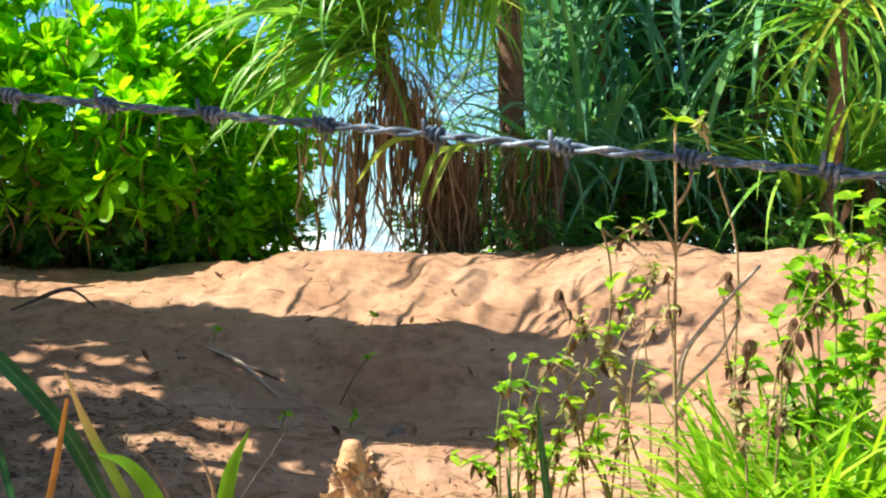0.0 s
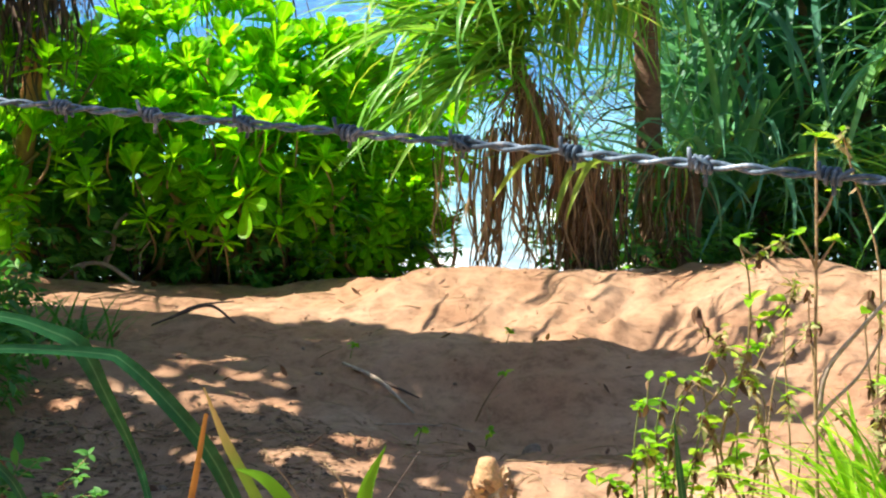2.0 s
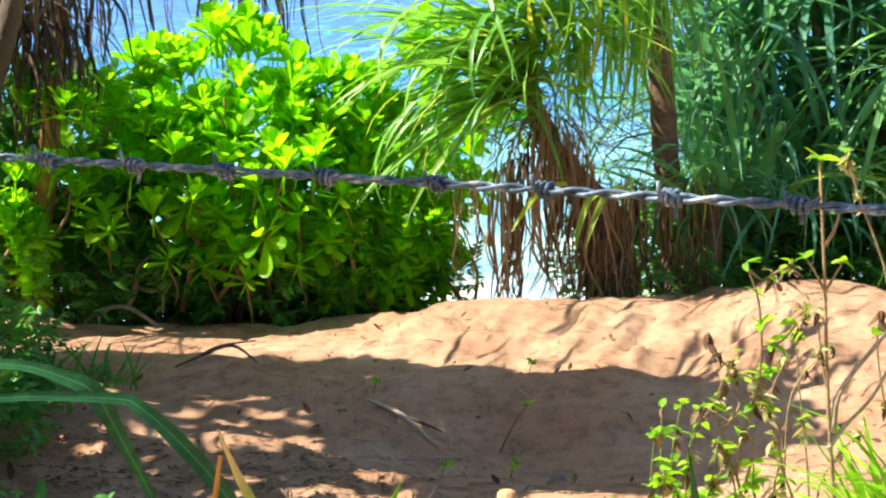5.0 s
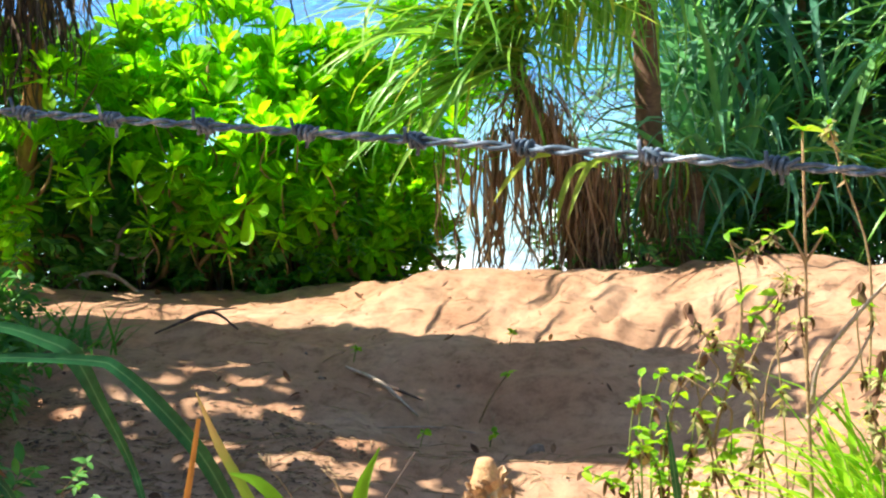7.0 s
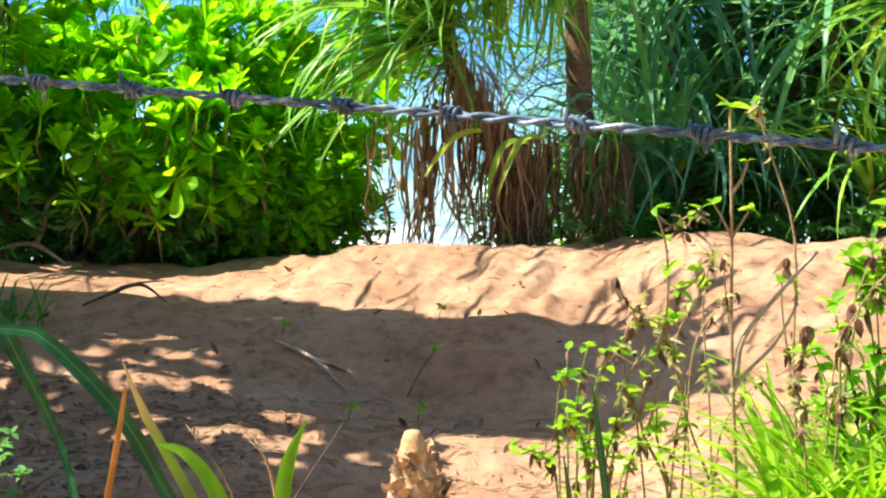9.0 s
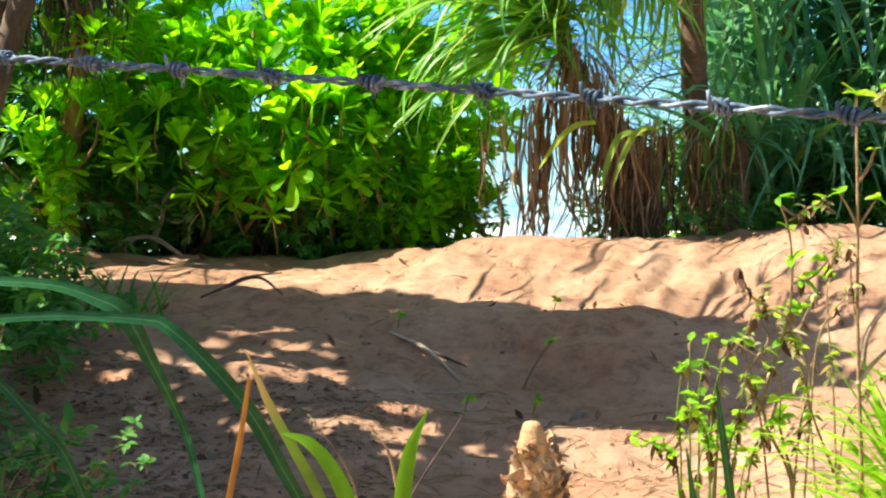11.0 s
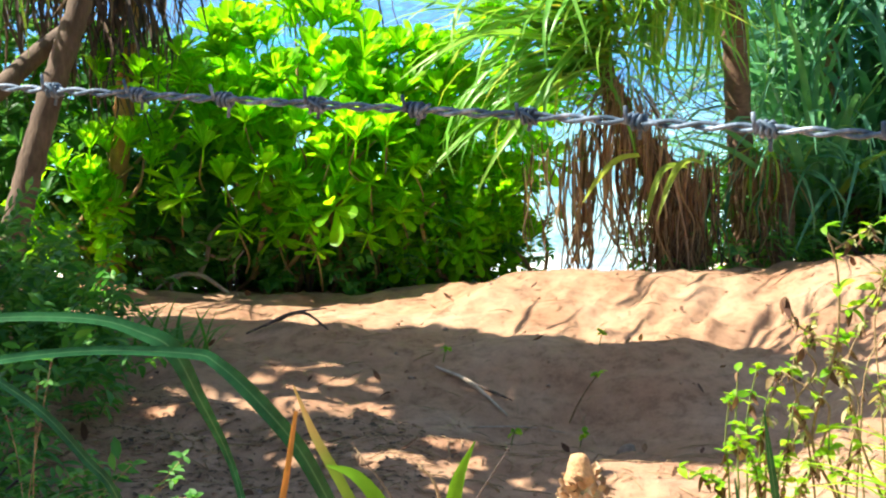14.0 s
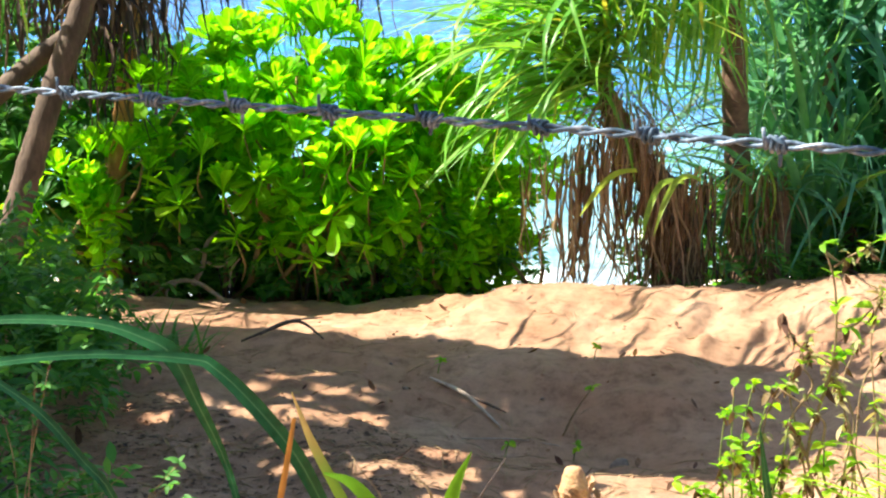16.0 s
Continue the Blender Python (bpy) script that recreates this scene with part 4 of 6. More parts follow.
for i in range(700):
    x = r.uniform(-1.0, 0.95)
    if -0.02 < x < 0.27 or -0.62 < x < -0.42:
        continue
    p = Vector((x, r.uniform(-0.12, 0.12) + 2.45 - (x + 1.6) * 0.537, 2.79)) + SUN * r.uniform(2.6, 4.2)
    over.join(leaf0, aim(p, r.uniform(0, 360), r.uniform(-40, 25), r.uniform(-30, 30), r.uniform(0.8, 1.4)))
part("foliage", over.mesh("foliage", LEAF_SHADE), shade, kind="stuff")

# long narrow leaves in the crown that throw streaks of shade on the slope
for count, xr, yr, far in ((64, (0.95, 1.8), (7.9, 9.1), (3.2, 4.6)), (7, (0.45, 0.95), (9.5, 10.0), (3.2, 4.0)), (6, (1.2, 2.0), (9.0, 9.7), (3.2, 4.0)), (6, (-0.2, 0.5), (8.9, 9.2), (3.2, 4.0))):
    frond = Shape()
    for i in range(count):
        p = Vector((r.uniform(*xr), r.uniform(*yr), 0.8)) + SUN * r.uniform(*far)
        frond.join(strap(r.uniform(0.35, 0.8), r.uniform(0.022, 0.042), r.uniform(-0.2, 0.4), 6), aim(p, r.gauss(50, 8), r.uniform(-8, 8), r.uniform(-30, 30)))
    part("frond", frond.mesh("frond", LEAF_SHADE), shade, kind="stuff")

# unseen trees added round the viewer to block sky light and close the place
BIG = ovate(0.34, 0.16, 0.2, 0.5, 3)
for k, (tx, ty, box) in enumerate([(-7.5, 1.0, ((-9.5, -4.2), (-3.0, 6.5), (1.6, 7.0))), (0.5, -6.5, ((-5.0, 6.0), (-8.0, -3.2), (1.8, 7.0))), (7.0, -2.0, ((5.0, 9.0), (-6.0, 4.0), (1.8, 6.5)))]):
    t = thing("sky_blocking_tree", (tx, ty, gz(tx, ty)), "unseen broad-leaved tree added to block sky light", "tree", "surrounding trees")
    part("trunk", tube([(tx, ty, gz(tx, ty) - 0.2), (tx + 0.1, ty, 3.0), (tx, ty + 0.2, 5.2)], [0.2, 0.15, 0.08], 9, rough=0.05, rng=r).mesh("trunk", BARK_GREY), t)
    s = Shape()
    for i in range(2200):
        p = Vector((r.uniform(*box[0]), r.uniform(*box[1]), r.uniform(*box[2])))
        s.join(BIG, aim(p, r.uniform(0, 360), r.uniform(-60, 30), r.uniform(-40, 40), r.uniform(0.8, 1.4)))
    part("foliage", s.mesh("foliage", LEAF_SHADE), t, kind="stuff")

# ---- barbed wire across the view ----
fence = thing("barbed_wire", (0.0, 1.6, 2.79), "two twisted strands of weathered galvanised barbed wire", "wire")
A, B = Vector((-1.6, 2.45, 2.79)), Vector((1.1, 1.0, 2.79))


def wire_at(u):
    return A.lerp(B, u)


def helix(phase, turns, r0, u0, u1, n):
    out = []
    for i in range(n):
        u = u0 + (u1 - u0) * i / (n - 1)
        d = (wire_at(u + 0.001) - wire_at(u - 0.001)).normalized()
        s1 = d.cross(Vector((0, 0, 1))).normalized()
        s2 = s1.cross(d)
        a = phase + turns * math.tau * i / (n - 1)
        out.append(wire_at(u) + (s1 * math.cos(a) + s2 * math.sin(a)) * r0)
    return out


LENGTH = (B - A).length
for ph in (0.0, math.pi):
    pts = helix(ph, LENGTH / 0.066, 0.0026, 0.0, 1.0, 760)
    strand = part("strand", tube(pts, [0.0023] * len(pts), 6, n=1).mesh("strand", WIRE), fence)


def barb(u, seed):
    """Two short wires wound once round the strands, with blunt cut ends that stand off."""
    q = random.Random(seed)
    s = Shape()
    along_wire = (B - A).normalized()
    for k, (shift, up) in enumerate(((-0.005, 1), (0.004, -1))):
        c = u + shift / LENGTH
        coil = helix(q.uniform(-0.4, 0.4) + math.pi * k, 1.5, 0.0066, c - 0.004 / LENGTH, c + 0.004 / LENGTH, 16)
        e0 = coil[0] + (Vector((0, -0.25, up)) + along_wire * q.uniform(-0.25, 0.1)).normalized() * q.uniform(0.015, 0.019)
        e1 = coil[-1] + (along_wire * q.choice((-1, 1)) + Vector((0, -0.3, -up * q.uniform(0.1, 0.8)))).normalized() * q.uniform(0.011, 0.016)
        s.join(tube([e0] + coil + [e1], [0.0019] + [0.0021] * len(coil) + [0.0019], 6, n=1))
    part("barb", s.mesh("barb", WIRE), strand)


for k in range(-13, 8):
    barb(0.6585 + k * 0.0378 + random.Random(k).uniform(-0.001, 0.001), 200 + k)
for end in (A, B):
    foot = Vector((end.x, end.y, gz(end.x, end.y) - 0.3))
    part("post", tube([foot, foot.lerp(end, 0.5), end + Vector((0, 0, 0.12))], [0.055, 0.05, 0.045], 9, rough=0.05, rng=rng).mesh("post", BARK_GREY), fence)


# ---- weeds, grasses and litter ----
WEED_LEAVES = [ovate(0.045, 0.028, c, 0.4, 4).mesh("leaf", LEAF_WEED) for c in (0.1, 0.35, 0.6)]
SHADE_TONED_LEAVES = [ovate(0.055, 0.03, c, 0.4, 4).mesh("leaf", LEAF_WEED_SHADE_TONE) for c in (0.1, 0.35, 0.6)]
DRY_LEAVES = [ovate(0.045, 0.021, c, 0.45, 4).mesh("withered_leaf", LEAF_DRY) for c in (0.5, 0.9, 1.3)]

CURLS = []
for i in range(4):
    c, q = Shape(), random.Random(80 + i)
    for k in range(9):
        c.join(ovate(0.026, 0.013, q.uniform(0.6, 1.6), 0.5, 4), aim((q.gauss(0, 0.008), q.gauss(0, 0.008), q.gauss(0, 0.012)), q.uniform(0, 360), q.uniform(-30, 60), q.uniform(-60, 60), q.uniform(0.6, 1.3)))
    CURLS.append(c.mesh("curled_tuft", LEAF_CURLED))


def stalk(plant, points, radius, mat, tufts=(), leaves=WEED_LEAVES, size=(0.7, 1.2), dry=0.0, seed=1, taper=0.5):
    """A stem with tufts of leaves; tufts: (fraction of the stem, number of leaves)."""
    q = random.Random(seed)
    n = len(points)
    stem = part("stem", tube(points, [radius * (1 - (1 - taper) * i / (n - 1)) for i in range(n)], 6, rough=0.08, rng=q).mesh("stem", mat), plant)
    line = smooth_line(points, 12)
    for u, count in tufts:
        p = line[min(int(u * (len(line) - 1)), len(line) - 1)]
        a0 = q.uniform(0, 360)
        if dry > 0.3 and q.random() < 0.5:
            part("curled_tuft", q.choice(CURLS), stem, "", aim(p, q.uniform(0, 360), q.uniform(-30, 40), 0, q.uniform(0.5, 1.0)))
        for i in range(count):
            if q.random() < dry:
                part("withered_leaf", q.choice(DRY_LEAVES), stem, "", aim(p, a0 + i * 137, q.uniform(-85, -40), q.uniform(-60, 60), q.uniform(*size)))
            else:
                part("leaf", q.choice(leaves), stem, "", aim(p, a0 + i * 137 + q.uniform(-20, 20), q.uniform(-15, 50), q.uniform(-40, 40), q.uniform(*size)))


def along(points, count, per, seed):
    q = random.Random(seed)
    return [(q.uniform(0.25, 1.0), per) for _ in range(count)] + [(1.0, per + 1)]


# tall stalk with forked side shoots
w = thing("tall_weed", (0.868, 4.000, gz(0.868, 4.000)), "tall bare brown weed stalk with forked shoots and small leaf tufts", "weed", "weeds")
stalk(w, [(0.875, 4.000, gz(0.875, 4.000) - 0.02), (0.874, 4.000, 1.587), (0.848, 4.000, 1.925), (0.834, 4.000, 2.211), (0.816, 4.000, 2.496)], 0.006, STEM, [(1.0, 5)], seed=1)
stalk(w, [(0.835, 4.000, 2.191), (0.811, 4.000, 2.237), (0.789, 4.000, 2.270)], 0.004, STEM, [(1.0, 4)], size=(0.5, 0.8), seed=2)
stalk(w, [(0.835, 4.000, 2.191), (0.855, 4.000, 2.225), (0.874, 4.000, 2.258)], 0.004, STEM, [(1.0, 5)], size=(0.5, 0.8), seed=3)
stalk(w, [(0.832, 4.000, 2.298), (0.852, 4.000, 2.332), (0.864, 4.000, 2.372)], 0.005, STEM, [(1.0, 2)], size=(0.4, 0.6), seed=4)
stalk(w, [(0.851, 4.000, 1.925), (0.830, 4.000, 2.034), (0.819, 4.000, 2.143)], 0.003, STEM, [(0.6, 2), (1.0, 3)], size=(0.6, 0.9), dry=0.9, seed=5)

# thin vine-like weed beside it
w = thing("tall_weed", (1.039, 4.100, gz(1.039, 4.100)), "thin pale weed with round seed heads", "weed", "weeds")
stalk(w, [(1.082, 4.100, gz(1.082, 4.100) - 0.02), (1.024, 4.100, 1.814), (1.008, 4.100, 2.166), (0.934, 4.100, 2.384), (0.897, 4.100, 2.498)], 0.004, STEM, along([0], 9, 2, 8), size=(0.3, 0.6), dry=0.35, seed=6)

# weed with hanging withered pods
w = thing("podded_weed", (0.750, 4.200, gz(0.750, 4.200)), "straggling weed with fresh green leaves and hanging withered ones", "weed", "weeds")
stalk(w, [(0.757, 4.200, gz(0.757, 4.200) - 0.02), (0.743, 4.200, 1.516), (0.669, 4.200, 1.693), (0.721, 4.200, 1.926), (0.719, 4.200, 2.112), (0.685, 4.200, 2.224)], 0.005, STEM, [(0.55, 4), (0.62, 5), (0.75, 4), (0.85, 3), (1.0, 4)], size=(0.6, 1.0), dry=0.25, seed=7)
stalk(w, [(0.721, 4.200, 1.926), (0.671, 4.200, 1.954), (0.627, 4.200, 1.983), (0.596, 4.200, 2.053)], 0.004, STEM, [(0.4, 2), (0.8, 2), (1.0, 3)], size=(0.7, 1.2), dry=0.8, seed=8)
stalk(w, [(0.724, 4.200, 2.012), (0.772, 4.200, 2.027), (0.812, 4.200, 2.071)], 0.004, STEM, [(0.3, 4), (0.6, 3), (1.0, 2)], size=(0.7, 1.1), dry=0.4, seed=9)
stalk(w, [(0.713, 4.200, 2.168), (0.756, 4.200, 2.197), (0.797, 4.200, 2.219)], 0.004, STEM, [(0.4, 3), (0.7, 4), (1.0, 4)], size=(0.5, 0.8), dry=0.85, seed=10)
stalk(w, [(0.703, 4.200, 1.868), (0.741, 4.200, 1.955), (0.752, 4.200, 1.956)], 0.003, STEM, [(0.5, 3), (1.0, 4)], size=(0.6, 0.9), seed=11)
stalk(w, [(0.669, 4.200, 1.693), (0.623, 4.200, 1.780), (0.675, 4.200, 1.868), (0.644, 4.200, 1.925)], 0.005, STEM, [(0.3, 3), (0.6, 2), (1.0, 3)], size=(0.6, 0.9), dry=0.4, seed=12)
stalk(w, [(0.686, 4.200, 1.649), (0.709, 4.200, 1.752), (0.693, 4.200, 1.796), (0.590, 4.200, 1.867)], 0.004, STEM, [(0.7, 3), (1.0, 3)], size=(0.5, 0.8), dry=0.5, seed=13)
stalk(w, [(0.850, 4.200, 1.531), (0.791, 4.200, 1.679), (0.764, 4.200, 1.796)], 0.004, STEM, [(0.5, 4), (0.8, 4)], size=(0.6, 0.9), seed=14)
stalk(w, [(0.750, 4.200, 1.516), (0.715, 4.200, 1.635), (0.710, 4.200, 1.723)], 0.004, STEM_GREEN, [(0.4, 4), (0.7, 4), (1.0, 4)], size=(0.6, 0.9), seed=15)

# leafy weed at the edge of the pit
w = thing("leafy_weed", (0.534, 4.300, gz(0.534, 4.300)), "leafy green weed with curled dry lower leaves", "weed", "weeds")
stalk(w, [(0.500, 4.150, gz(0.500, 4.150) - 0.02), (0.486, 4.150, 1.606), (0.477, 4.150, 1.736), (0.479, 4.150, 1.879)], 0.0034, STEM_GREEN, along([0], 9, 3, 300), size=(0.4, 0.9), dry=0.3, seed=300)
stalk(w, [(0.528, 4.250, gz(0.528, 4.250) - 0.02), (0.520, 4.250, 1.587), (0.517, 4.250, 1.735), (0.540, 4.250, 1.868)], 0.0034, STEM_GREEN, along([0], 9, 3, 301), size=(0.4, 0.9), dry=0.3, seed=301)
stalk(w, [(0.563, 4.350, gz(0.563, 4.350) - 0.02), (0.563, 4.350, 1.546), (0.568, 4.350, 1.691), (0.598, 4.350, 1.826)], 0.0034, STEM_GREEN, along([0], 9, 3, 302), size=(0.4, 0.9), dry=0.3, seed=302)
stalk(w, [(0.517, 4.450, gz(0.517, 4.450) - 0.02), (0.499, 4.450, 1.489), (0.487, 4.450, 1.613), (0.497, 4.450, 1.737)], 0.0034, STEM_GREEN, along([0], 9, 3, 303), size=(0.4, 0.9), dry=0.3, seed=303)
stalk(w, [(0.557, 4.200, gz(0.557, 4.200) - 0.02), (0.541, 4.200, 1.545), (0.530, 4.200, 1.633), (0.499, 4.200, 1.692)], 0.0034, STEM_GREEN, along([0], 9, 3, 304), size=(0.4, 0.9), dry=0.3, seed=304)
stalk(w, [(0.556, 4.300, gz(0.556, 4.300) - 0.02), (0.569, 4.300, 1.510), (0.587, 4.300, 1.601), (0.648, 4.300, 1.556)], 0.0034, STEM_GREEN, along([0], 9, 3, 305), size=(0.4, 0.9), dry=0.3, seed=305)
stalk(w, [(0.525, 4.400, gz(0.525, 4.400) - 0.02), (0.488, 4.400, 1.451), (0.455, 4.400, 1.521), (0.365, 4.400, 1.559)], 0.0034, STEM_GREEN, along([0], 9, 3, 306), size=(0.4, 0.9), dry=0.3, seed=306)
stalk(w, [(0.564, 4.150, gz(0.564, 4.150) - 0.02), (0.579, 4.150, 1.577), (0.599, 4.150, 1.679), (0.615, 4.150, 1.795)], 0.0034, STEM_GREEN, along([0], 9, 3, 307), size=(0.4, 0.9), dry=0.3, seed=307)
stalk(w, [(0.586, 4.200, gz(0.586, 4.200) - 0.02), (0.604, 4.200, 1.575), (0.627, 4.200, 1.693), (0.678, 4.200, 1.796)], 0.0034, STEM, along([0], 6, 3, 340), size=(0.4, 0.8), dry=0.5, seed=340)
stalk(w, [(0.630, 4.300, gz(0.630, 4.300) - 0.02), (0.657, 4.300, 1.510), (0.689, 4.300, 1.602), (0.730, 4.300, 1.662)], 0.0034, STEM, along([0], 6, 3, 341), size=(0.4, 0.8), dry=0.5, seed=341)
stalk(w, [(0.525, 4.400, gz(0.525, 4.400) - 0.02), (0.539, 4.400, 1.459), (0.559, 4.400, 1.537), (0.586, 4.400, 1.599)], 0.0034, STEM, along([0], 6, 3, 342), size=(0.4, 0.8), dry=0.5, seed=342)
stalk(w, [(0.646, 4.500, gz(0.646, 4.500) - 0.02), (0.668, 4.500, 1.409), (0.696, 4.500, 1.473), (0.739, 4.500, 1.537)], 0.0034, STEM, along([0], 6, 3, 343), size=(0.4, 0.8), dry=0.5, seed=343)
stalk(w, [(0.564, 4.250, gz(0.564, 4.250) - 0.02), (0.566, 4.250, 1.610), (0.573, 4.250, 1.780), (0.639, 4.250, 1.883)], 0.0034, STEM, along([0], 6, 3, 344), size=(0.4, 0.8), dry=0.5, seed=344)

w = thing("dry_weed", (0.848, 4.400, gz(0.848, 4.400)), "tangle of bare dry stems with a few withered leaves", "weed", "weeds")
stalk(w, [(0.725, 4.250, gz(0.725, 4.250) - 0.02), (0.672, 4.250, 1.648), (0.626, 4.250, 1.854), (0.664, 4.250, 1.971)], 0.0034, STEM, along([0], 5, 3, 360), size=(0.4, 0.8), dry=0.6, seed=360)
stalk(w, [(0.803, 4.350, gz(0.803, 4.350) - 0.02), (0.814, 4.350, 1.632), (0.831, 4.350, 1.859), (0.927, 4.350, 1.980)], 0.0034, STEM, along([0], 5, 3, 361), size=(0.4, 0.8), dry=0.6, seed=361)
stalk(w, [(0.884, 4.450, gz(0.884, 4.450) - 0.02), (0.834, 4.450, 1.585), (0.793, 4.450, 1.801), (0.831, 4.450, 1.924)], 0.0034, STEM, along([0], 5, 3, 362), size=(0.4, 0.8), dry=0.6, seed=362)
stalk(w, [(0.921, 4.550, gz(0.921, 4.550) - 0.02), (0.937, 4.550, 1.457), (0.961, 4.550, 1.586), (1.047, 4.550, 1.698)], 0.0034, STEM, along([0], 5, 3, 363), size=(0.4, 0.8), dry=0.6, seed=363)
stalk(w, [(0.763, 4.300, gz(0.763, 4.300) - 0.02), (0.777, 4.300, 1.595), (0.797, 4.300, 1.768), (0.718, 4.300, 1.900)], 0.0034, STEM, along([0], 5, 3, 364), size=(0.4, 0.8), dry=0.6, seed=364)
stalk(w, [(0.919, 4.400, gz(0.919, 4.400) - 0.02), (0.881, 4.400, 1.663), (0.851, 4.400, 1.937), (0.873, 4.400, 2.071)], 0.0034, STEM, along([0], 5, 3, 365), size=(0.4, 0.8), dry=0.6, seed=365)

# bushy weeds in full sun
w = thing("bushy_weed", (1.331, 4.200, gz(1.331, 4.200)), "dense sunlit green weed with oval leaves and some dried stems", "weed", "weeds")
stalk(w, [(1.239, 4.050, gz(1.239, 4.050) - 0.02), (1.221, 4.050, 1.716), (1.213, 4.050, 1.915), (1.181, 4.050, 2.152)], 0.0034, STEM_GREEN, along([0], 13, 5, 400), size=(0.6, 1.2), dry=0.1, seed=400)
stalk(w, [(1.300, 4.150, gz(1.300, 4.150) - 0.02), (1.286, 4.150, 1.714), (1.283, 4.150, 1.946), (1.245, 4.150, 2.243)], 0.0034, STEM_GREEN, along([0], 13, 5, 401), size=(0.6, 1.2), dry=0.1, seed=401)
stalk(w, [(1.377, 4.250, gz(1.377, 4.250) - 0.02), (1.353, 4.250, 1.713), (1.339, 4.250, 1.980), (1.329, 4.250, 2.283)], 0.0034, STEM_GREEN, along([0], 13, 5, 402), size=(0.6, 1.2), dry=0.1, seed=402)
stalk(w, [(1.457, 4.350, gz(1.457, 4.350) - 0.02), (1.434, 4.350, 1.652), (1.421, 4.350, 1.896), (1.408, 4.350, 2.238)], 0.0034, STEM_GREEN, along([0], 13, 5, 403), size=(0.6, 1.2), dry=0.1, seed=403)
stalk(w, [(1.240, 4.100, gz(1.240, 4.100) - 0.02), (1.198, 4.100, 1.656), (1.165, 4.100, 1.815), (1.108, 4.100, 2.014)], 0.0034, STEM_GREEN, along([0], 13, 5, 404), size=(0.6, 1.2), dry=0.1, seed=404)
stalk(w, [(1.375, 4.200, gz(1.375, 4.200) - 0.02), (1.379, 4.200, 1.654), (1.392, 4.200, 1.847), (1.421, 4.200, 1.993)], 0.0034, STEM_GREEN, along([0], 13, 5, 405), size=(0.6, 1.2), dry=0.1, seed=405)
stalk(w, [(1.258, 4.300, gz(1.258, 4.300) - 0.02), (1.216, 4.300, 1.560), (1.184, 4.300, 1.696), (1.114, 4.300, 1.846)], 0.0034, STEM_GREEN, along([0], 13, 5, 406), size=(0.6, 1.2), dry=0.1, seed=406)
stalk(w, [(1.281, 4.050, gz(1.281, 4.050) - 0.02), (1.224, 4.050, 1.773), (1.177, 4.050, 2.027), (1.128, 4.050, 2.137)], 0.0034, STEM_GREEN, along([0], 13, 5, 407), size=(0.6, 1.2), dry=0.1, seed=407)
stalk(w, [(1.358, 4.150, gz(1.358, 4.150) - 0.02), (1.350, 4.150, 1.641), (1.351, 4.150, 1.802), (1.311, 4.150, 1.947)], 0.0034, STEM_GREEN, along([0], 13, 5, 408), size=(0.6, 1.2), dry=0.1, seed=408)
stalk(w, [(1.317, 4.250, gz(1.317, 4.250) - 0.02), (1.321, 4.250, 1.562), (1.333, 4.250, 1.683), (1.340, 4.250, 1.788)], 0.0034, STEM_GREEN, along([0], 13, 5, 409), size=(0.6, 1.2), dry=0.1, seed=409)
stalk(w, [(1.487, 4.350, gz(1.487, 4.350) - 0.02), (1.493, 4.350, 1.576), (1.509, 4.350, 1.745), (1.526, 4.350, 1.898)], 0.0034, STEM_GREEN, along([0], 13, 5, 410), size=(0.6, 1.2), dry=0.1, seed=410)
stalk(w, [(1.197, 4.100, gz(1.197, 4.100) - 0.02), (1.175, 4.100, 1.583), (1.161, 4.100, 1.670), (1.098, 4.100, 1.757)], 0.0034, STEM_GREEN, along([0], 13, 5, 411), size=(0.6, 1.2), dry=0.1, seed=411)
w = thing("dry_weed", (1.070, 4.000, gz(1.070, 4.000)), "dried brown weed stems with curled leaves and pale straws", "weed", "weeds")
stalk(w, [(1.027, 3.850, gz(1.027, 3.850) - 0.02), (0.995, 3.850, 1.737), (0.972, 3.850, 1.886), (0.989, 3.850, 2.020)], 0.0034, STEM, along([0], 7, 3, 500), size=(0.5, 1.05), dry=0.8, seed=500)
stalk(w, [(1.068, 3.950, gz(1.068, 3.950) - 0.02), (1.074, 3.950, 1.747), (1.087, 3.950, 1.941), (1.152, 3.950, 2.159)], 0.0034, STEM, along([0], 7, 3, 501), size=(0.5, 1.05), dry=0.8, seed=501)
stalk(w, [(1.111, 4.050, gz(1.111, 4.050) - 0.02), (1.133, 4.050, 1.773), (1.163, 4.050, 2.027), (1.231, 4.050, 2.221)], 0.0034, STEM, along([0], 7, 3, 502), size=(0.5, 1.05), dry=0.8, seed=502)
stalk(w, [(1.096, 4.150, gz(1.096, 4.150) - 0.02), (1.041, 4.150, 1.741), (0.996, 4.150, 2.000), (1.002, 4.150, 2.113)], 0.0034, STEM, along([0], 7, 3, 503), size=(0.5, 1.05), dry=0.8, seed=503)
stalk(w, [(1.081, 3.900, gz(1.081, 3.900) - 0.02), (1.085, 3.900, 1.791), (1.096, 3.900, 2.009), (1.252, 3.900, 2.225)], 0.0034, STEM, along([0], 7, 3, 504), size=(0.5, 1.05), dry=0.8, seed=504)
stalk(w, [(0.861, 4.000, 1.855), (0.875, 4.000, 1.952), (0.956, 4.000, 2.063), (1.038, 4.000, 2.160)], 0.008, DRIFTWOOD, (), seed=20)
stalk(w, [(0.850, 4.000, 1.813), (0.887, 4.000, 1.869), (0.951, 4.000, 1.940), (0.999, 4.000, 2.037)], 0.006, DRIFTWOOD, (), seed=21)

